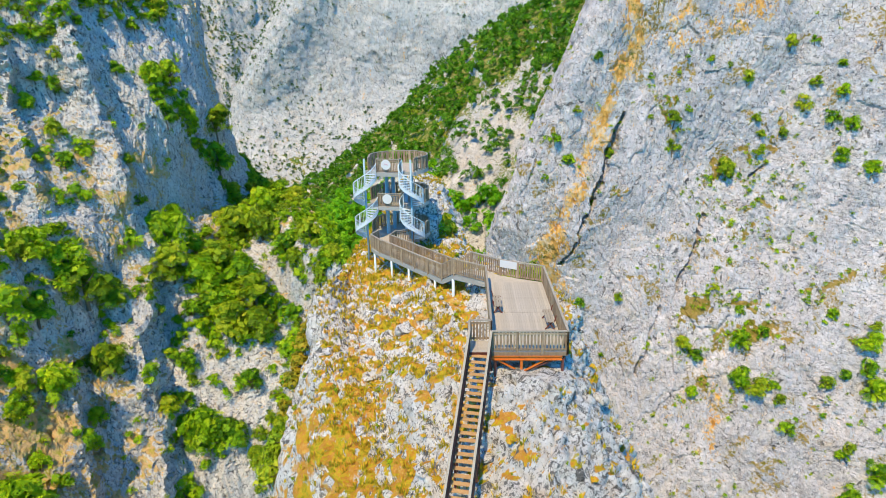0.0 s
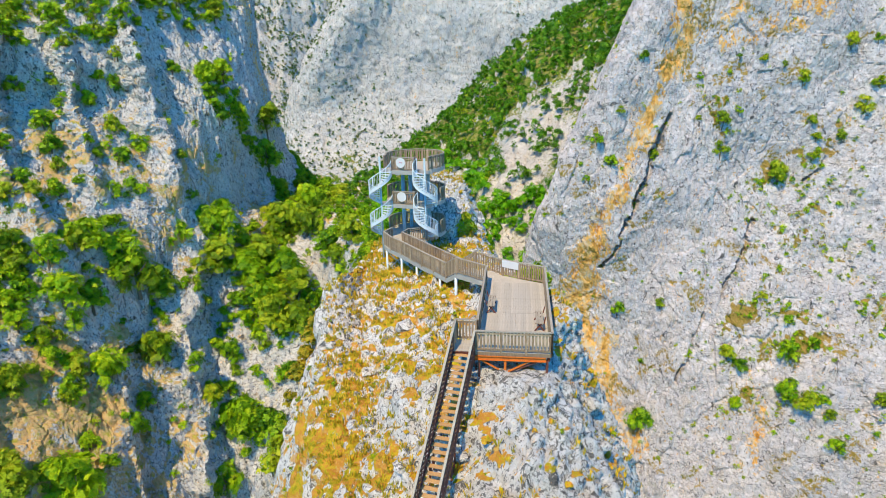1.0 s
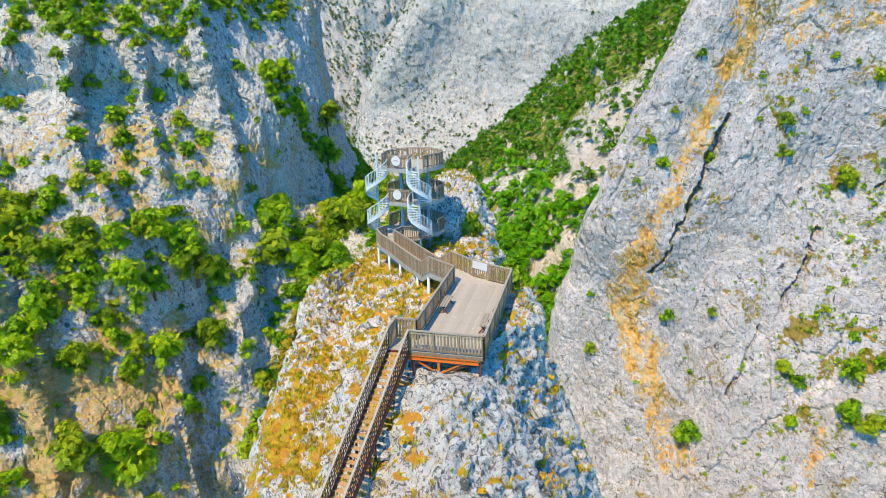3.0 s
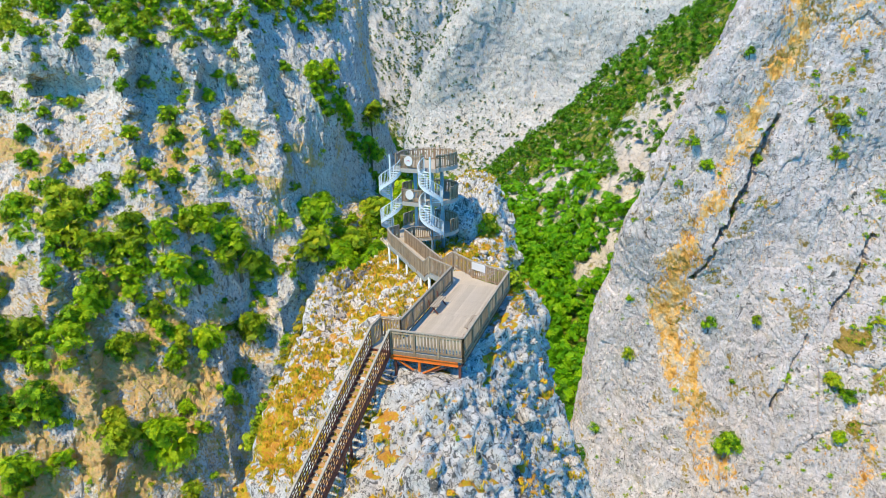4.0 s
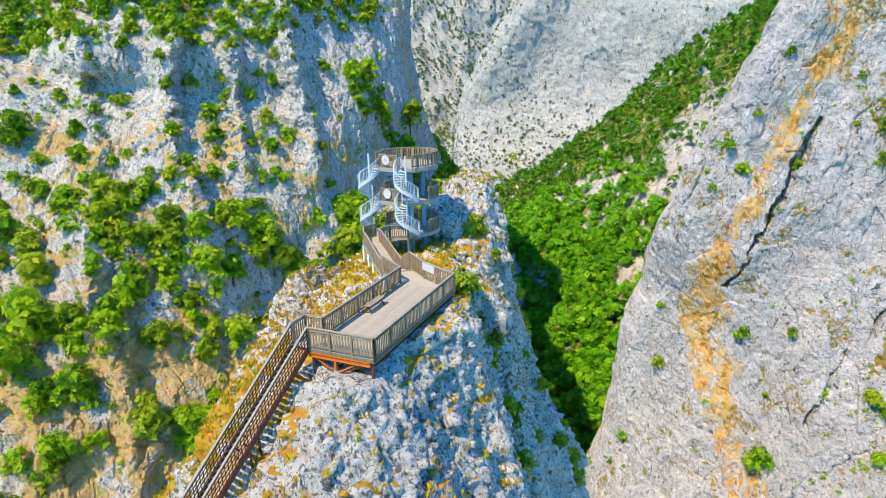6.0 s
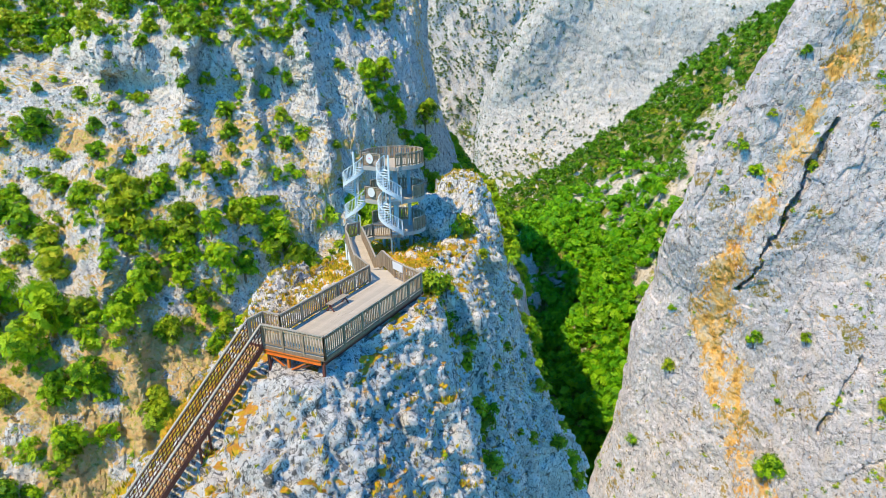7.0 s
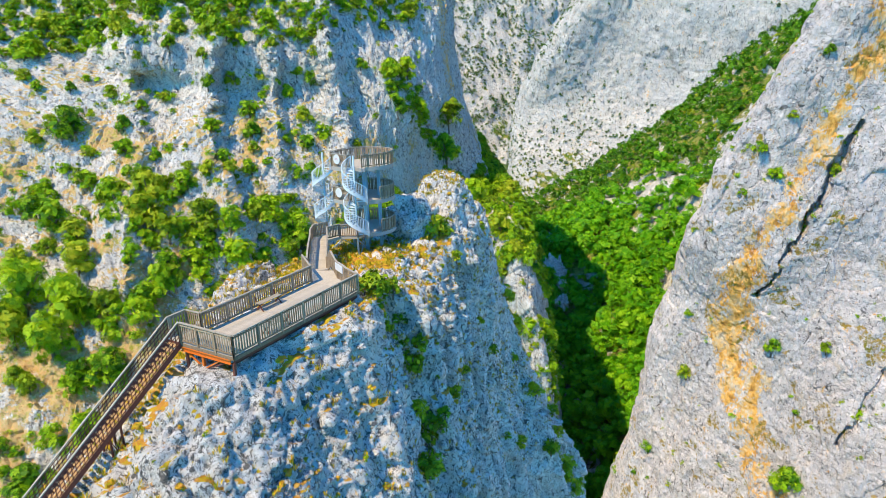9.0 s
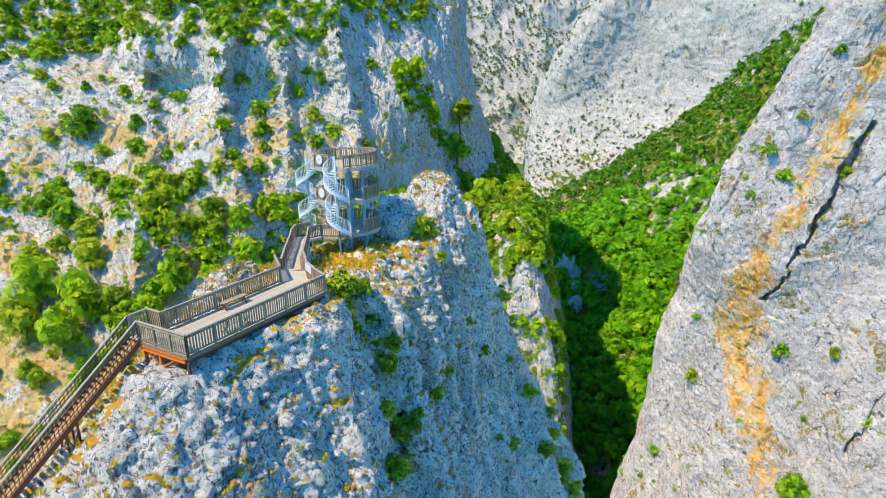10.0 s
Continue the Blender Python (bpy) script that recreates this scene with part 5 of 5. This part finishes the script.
# shrubs in the gully and along the edges of the spur: x, y, z, radius
BROW = ((-20.1, 38.6, -5.4, 0.9), (-20.3, 37.6, -6.2, 1.1), (-20.6, 37.0, -7.3, 1.2), (-20.7, 36.2, -8.4, 1.1), (-21.2, 35.4, -9.6, 1.0), (-20.9, 38.4, -7.2, 1.0), (-21.6, 34.2, -11.2, 1.1), (-22.1, 33.4, -12.2, 1.2), (-21.8, 32.0, -12.4, 0.9), (-22.8, 32.4, -13.6, 1.2))
GULLY = ((-4.1, 36.3, -0.4, 1.2), (-4.1, 38.4, -1.9, 0.8), (-5.2, 37.2, -1.6, 0.8), (-4.1, 39.6, -4.4, 0.7), (-3.0, 40.6, -5.9, 0.8), (-3.2, 40.1, -7.8, 1.1), (-1.0, 35.9, -8.8, 0.9), (-1.4, 40.8, -11.4, 0.7),
         (-1.9, 40.2, -13.3, 1.5), (-2.0, 40.7, -14.8, 0.7), (0.4, 35.5, -12.2, 1.3), (-5.5, 50.3, -16.2, 1.3), (-5.4, 52.7, -14.7, 0.8), (-10.2, 56.5, -2.9, 1.7), (-9.6, 57.6, -3.2, 1.3), (-6.6, 56.5, -4.8, 0.8))
NORTH = ((-11.1, 80.3, -18.2, 1.9), (-8.9, 70.1, -21.3, 1.0), (-8.4, 63.8, -14.8, 0.8), (-9.7, 78.7, -26.8, 1.0), (-7.3, 81.1, -32.7, 1.5), (-6.1, 72.3, -35, 1.4), (-7.5, 70.6, -33.1, 0.8), (-4.7, 80.9, -41.3, 1.9),
         (-5.1, 85.8, -41.5, 1.3), (-7.8, 91.9, -41.8, 1.4), (-3.8, 86.9, -48.7, 2.6), (-4, 92.5, -55.2, 2.0), (-11.5, 69.5, -6, 1.0), (-20, 38.8, -9.8, 1.1), (-21, 42, -12, 1.3), (-20.5, 36, -14, 1.2), (-12, 84, -24, 1.6))
for x, y, z, r in GULLY + NORTH:
    plant(nearest(SPUR, (x, y, z), [0, 1, 2]), r * 1.1, material=leaf_yellow if r > 0.75 else leaf_green, group="shrubs on the spur")
for x, y, z, r in BROW:
    plant(nearest(SPUR, (x, y, z), [0, 1, 2]), r, material=leaf_rust if y > 35 else leaf_yellow, group="shrubs on the spur")
for x, y, z, r in ((-52.7, 166.9, -72.7, 6.0), (-57.9, 153.5, -89.4, 4.6), (-62, 143, -94.9, 4.6), (-42.2, 172.9, -61.6, 2.6), (-57.9, 187.3, -45.7, 4.2), (-34.4, 166.4, -64.9, 2.2), (-44.5, 167.6, -75, 2.4), (-38, 168, -89.3, 3), (-28.9, 166, -97.5, 3.4), (-55.3, 177.5, -46.5, 4.6), (-48, 171, -49.5, 4.4), (-43.4, 172.7, -40.7, 3.7), (-36.6, 168.6, -78.8, 2.5)):
    plant(nearest(LEFT, (x, y, z), [0, 1, 2]), r * 0.9, "tree", leaf_yellow, "trees on the west cliff")

# the west cliff's woods: rim, middle ledge, foot; and loose shrubs elsewhere
lx, ly, lz, level = LEFT[..., 0], LEFT[..., 1], LEFT[..., 2], lie(LEFT)
patchy = field(LEFT, 18, 77)
rim = ((lz > 20 + (lx + 185) * 0.13 - 9 * np.exp(-((lx + 128) / 16) ** 2)) & (ly < 236) & (lz < 75) & (level > 0.15)) * 2.4 * np.clip(1 + 1.2 * patchy, 0.15, 2)
ledge = np.exp(-((lz + 40 + (lx + 105) * 0.1) / 9) ** 2) * ((lx > -135) & (lx < -78) & (ly < 205)) * np.clip(level * 2 - 0.5 + patchy, 0, 1.5)
foot = ((lx > -90) & (ly > 140) & (ly < 240) & (lz > -110) & (lz < -18)) * np.clip(level * 2.0 - 0.2 + patchy * 4.0, 0, 2.5)
strip = (band(LEFT, (-99, 205, 6), (-84, 236, -36), 8) > 0.1) * 4.0 + ((ly > 225) & (lz < -34) & (lz > -70)) * 1.5
slope = ((lx < -98) & (lz < -16) & (ly < 170)) * np.clip(level * 1.6 - 0.9 + patchy * 5.0, 0, 2.2)
wooded = np.maximum.reduce([rim, ledge, foot, strip, slope * 1.0])
picks = scatter(LEFT, wooded, 270, 4.6, 31)
dice = np.random.RandomState(8)
for i in picks:
    plant(LEFT.reshape(-1, 3)[i], dice.uniform(2.8, 5.2), "tree", None, "trees on the west cliff")
picks = scatter(LEFT, wooded, 2200, 2.2, 32)
half = len(picks) // 2
spread("cliff_woods", LEFT, picks[half:], dice.uniform(1.8, 4.4, len(picks) - half), low_forms, leaf_green, "dense green scrub and small trees on the cliff ledges", "scrub", 41)
spread("cliff_woods_pale", LEFT, picks[:half], dice.uniform(1.4, 3.2, half), low_forms, leaf_yellow, "yellow-green scrub on the cliff ledges", "scrub", 42)
loose = np.clip(level * 1.3 - 0.25 + patchy * 0.7, 0, 1) * (ly < 240)
picks = scatter(LEFT, loose, 1500, 2.6, 33)
half = len(picks) // 2
spread("cliff_shrubs", LEFT, picks[half:], dice.uniform(0.8, 2.6, len(picks) - half), hill_forms, leaf_green, "small green shrubs in the crevices of the cliff", "shrub", 43)
spread("cliff_shrubs_pale", LEFT, picks[:half], dice.uniform(0.6, 1.6, half), hill_forms, leaf_yellow, "yellow-green tussocks in the crevices of the cliff", "shrub", 44)

# the east wall's tussocks, in rows along its ledges
rows_ = np.clip(lie(RIGHT) * 2.2 - 0.5 + field(RIGHT * (0.5, 0.5, 2.0), 9, 78) * 1.2, 0, 1)
picks = scatter(RIGHT, (rows_ ** 2 + 5 * ledges) * (RIGHT[..., 1] < 180), 1500, 0.8, 34)
half = len(picks) // 3
spread("wall_tussocks", RIGHT, picks[half:], dice.uniform(0.3, 1.1, len(picks) - half), dot_forms, leaf_yellow, "small yellow-green tussocks along ledges of the wall", "tussock", 45)
spread("wall_shrubs", RIGHT, picks[:half], dice.uniform(0.4, 1.3, half), hill_forms, leaf_green, "small green shrubs along ledges of the wall", "shrub", 46)

# the woods on the hill and in the gorge
hx, hy, hz = HILL[..., 0], HILL[..., 1], HILL[..., 2]
bare = field(HILL, 45, 79)
outcrop = OUTCROP
deep = (hz < -75) * 1.0
dense = np.clip(1.0 + bare * 1.5 - 3.4 * outcrop * np.clip(0.8 + 2.5 * field(HILL, 22, 80), 0, 1.4) + 0.2 * deep, 0.16, 1.5)
picks = scatter(HILL, dense, 6000, 4.6, 35)
near_ = (HILL.reshape(-1, 3)[picks, 2] < -72) & (HILL.reshape(-1, 3)[picks, 1] < 540)
spread("gorge_wood", HILL, picks[near_], dice.uniform(4.6, 9.6, near_.sum()), wood_forms, leaf_wood, "dense green broadleaf wood on the side of the gorge", "wood", 47)
upper = picks[~near_]
third = len(upper) // 6
spread("hill_wood", HILL, upper[third:], dice.uniform(3.2, 7.2, len(upper) - third), hill_forms, leaf_hill, "low green wood and scrub over the hillside", "wood", 48)
spread("hill_scrub", HILL, upper[:third], dice.uniform(1.6, 3.6, third), hill_forms, leaf_yellow, "yellow-green scrub among the hillside wood", "scrub", 55)
for nm, P, n, seed, size in (("mountain_shrubs", FAR, 1700, 36, (2.0, 6.4)), ("flank_shrubs", FARTHER, 3600, 37, (4.0, 9.0))):
    px, pz = P[..., 0], P[..., 2]
    clump = field(P, 60, seed)
    if P is FAR:
        w = np.clip(0.05 + clump * 0.9 + np.exp(-((px + 245 + pz * 0.45) / 45) ** 2) * 0.8 + np.clip((-60 - pz) / 40, 0, 1.2), 0.01, 2) * (px < 120) * (pz < 170) * (pz > -190)
    else:
        w = np.clip(0.5 + clump * 2.0, 0.15, 2.5) * (px < -230) * (pz < 260) * (pz > -220)
    picks = scatter(P, w, n, 5.0, seed)
    spread(nm, P, picks, dice.uniform(*size, len(picks)) * dice.uniform(0.6, 1, len(picks)), dot_forms, leaf_far, "scattered dark green shrubs on the distant rock", "shrub", 49 + seed)
G_f = np.stack([np.stack([np.interp(np.linspace(0, 95, 480), np.arange(96), G[k, :, c]) for c in range(3)], -1) for k in range(96)], 0)
G_f = np.stack([np.stack([np.interp(np.linspace(0, 95, 480), np.arange(96), G_f[:, k, c]) for c in range(3)], -1) for k in range(480)], 1)
G_w = ((G_f[..., 0] > -330) & (G_f[..., 0] < 20) & (G_f[..., 1] > 180) & (G_f[..., 1] < 1000)) * 1.0
picks = scatter(G_f, G_w, 500, 5.0, 38)
spread("river_wood", G_f, picks, dice.uniform(2.5, 5.5, len(picks)), hill_forms, leaf_wood, "dark scrub along the floor of the gorge", "scrub", 51)

for at, size, seed in (((-117.4, 477.5, -128), (7, 7, 8), 11), ((-105, 428, -141), (9, 8, 15), 12), ((-97, 418, -146), (6, 6, 8), 13), ((-92, 404, -150), (5, 6, 6), 14), ((-112, 445, -141), (5, 5, 7), 15), ((-80, 365, -162), (5, 6, 6), 16)):
    boulder("boulder", at, size, seed, "pale limestone block in the shaded bed of the gorge")

# dry grass and cushions on the spur
sx, sy, sz = SPUR[..., 0], SPUR[..., 1], SPUR[..., 2]
meadow = np.clip((lie(SPUR) - 0.5) * 2.0 + field(SPUR, 3.0, 7) * 0.9 + 0.3, 0, 1) * (sz > -40) * (sy > 12)
clear = ~((sx > -8.8) & (sx < -3.2) & (sy > 23.4) & (sy < 35.5)) * 1.0
west = np.clip((-6 - sx) / 6, 0.25, 1)
gully = np.maximum(band(SPUR, (-4.8, 37.7, -1.2), (-3.0, 37.2, -2.8), 1.6), band(SPUR, (-3.0, 37.2, -2.8), (-2.5, 39.4, -7.5), 1.5))
picks = scatter(SPUR, meadow ** 1.5 * clear * west + 1.5 * gully, 9000, 0.13, 39)
spread("dry_grass", SPUR, picks, dice.uniform(0.14, 0.46, len(picks)), tuft_forms, straw, "dry golden grass tufts between the rocks", "grass", 52, 0.0)
picks = scatter(SPUR, np.clip(meadow * 0.7 + 0.1, 0, 1) * clear * (sz > -16), 420, 0.5, 40)
half = len(picks) // 2
spread("grass_cushions", SPUR, picks[half:], dice.uniform(0.12, 0.34, len(picks) - half), low_forms, straw, "rounded golden cushions of dry plants on the rock", "cushion plants", 53, 0.0)
spread("green_cushions", SPUR, picks[:half], dice.uniform(0.1, 0.3, half), low_forms, leaf_yellow, "small yellow-green cushion plants on the rock", "cushion plants", 54, 0.0)

picks = scatter(SPUR, gully, 46, 0.45, 63)
spread("gully_scrub", SPUR, picks, dice.uniform(0.35, 0.75, len(picks)), low_forms, leaf_yellow, "yellow-green scrub filling the gully beside the deck", "scrub", 64, 0.0)

# loose stones among the grass
def stones(name, P, picks, sizes, material, label, seed):
    """One object of kind stuff: faceted stones half sunk at the picked points."""
    r = np.random.RandomState(seed)
    bm = bmesh.new()
    bmesh.ops.create_icosphere(bm, subdivisions=2, radius=1.0)
    base = np.array([v.co for v in bm.verts])
    tris = np.array([[v.index for v in f.verts] for f in bm.faces])
    bm.free()
    forms = [base * (1 + 0.35 * blocks(base * 1.1 + 7 * k, seed + k)[0][:, None]) * (1.2, 0.9, 0.75) for k in range(6)]
    vs, fs = [], []
    for n, (i, s) in enumerate(zip(picks, sizes)):
        a = r.uniform(0, 6.283)
        m = np.array([[math.cos(a), -math.sin(a), 0], [math.sin(a), math.cos(a), 0], [0, 0, r.uniform(0.7, 1.3)]]) * s
        vs.append(forms[r.randint(6)] @ m.T + P.reshape(-1, 3)[i])
        fs.append(tris + n * len(base))
    me = bpy.data.meshes.new(name)
    me.from_pydata(np.concatenate(vs).tolist(), [], np.concatenate(fs).tolist())
    me.materials.append(material)
    tagged(new(name, me), label, "stones", kind="stuff")


picks = scatter(SPUR, np.clip(lie(SPUR) - 0.35, 0, 1) * clear * (sz > -20) * (sy > 12), 420, 0.5, 61)
stones("spur_stones", SPUR, picks, dice.uniform(0.12, 0.62, len(picks)) * dice.uniform(0.5, 1.0, len(picks)), rock_near, "pale limestone stones lying among the dry grass", 62)
bed = np.maximum(band(HILL, (-53, 292, -182), (-38, 262, -190), 13), band(HILL, (-72, 345, -166), (-53, 292, -182), 10))
picks = scatter(HILL, bed, 260, 1.6, 65)
stones("river_stones", HILL, picks, dice.uniform(0.8, 3.4, len(picks)), rock_hill, "pale boulders heaped along the shaded river bed", 66)
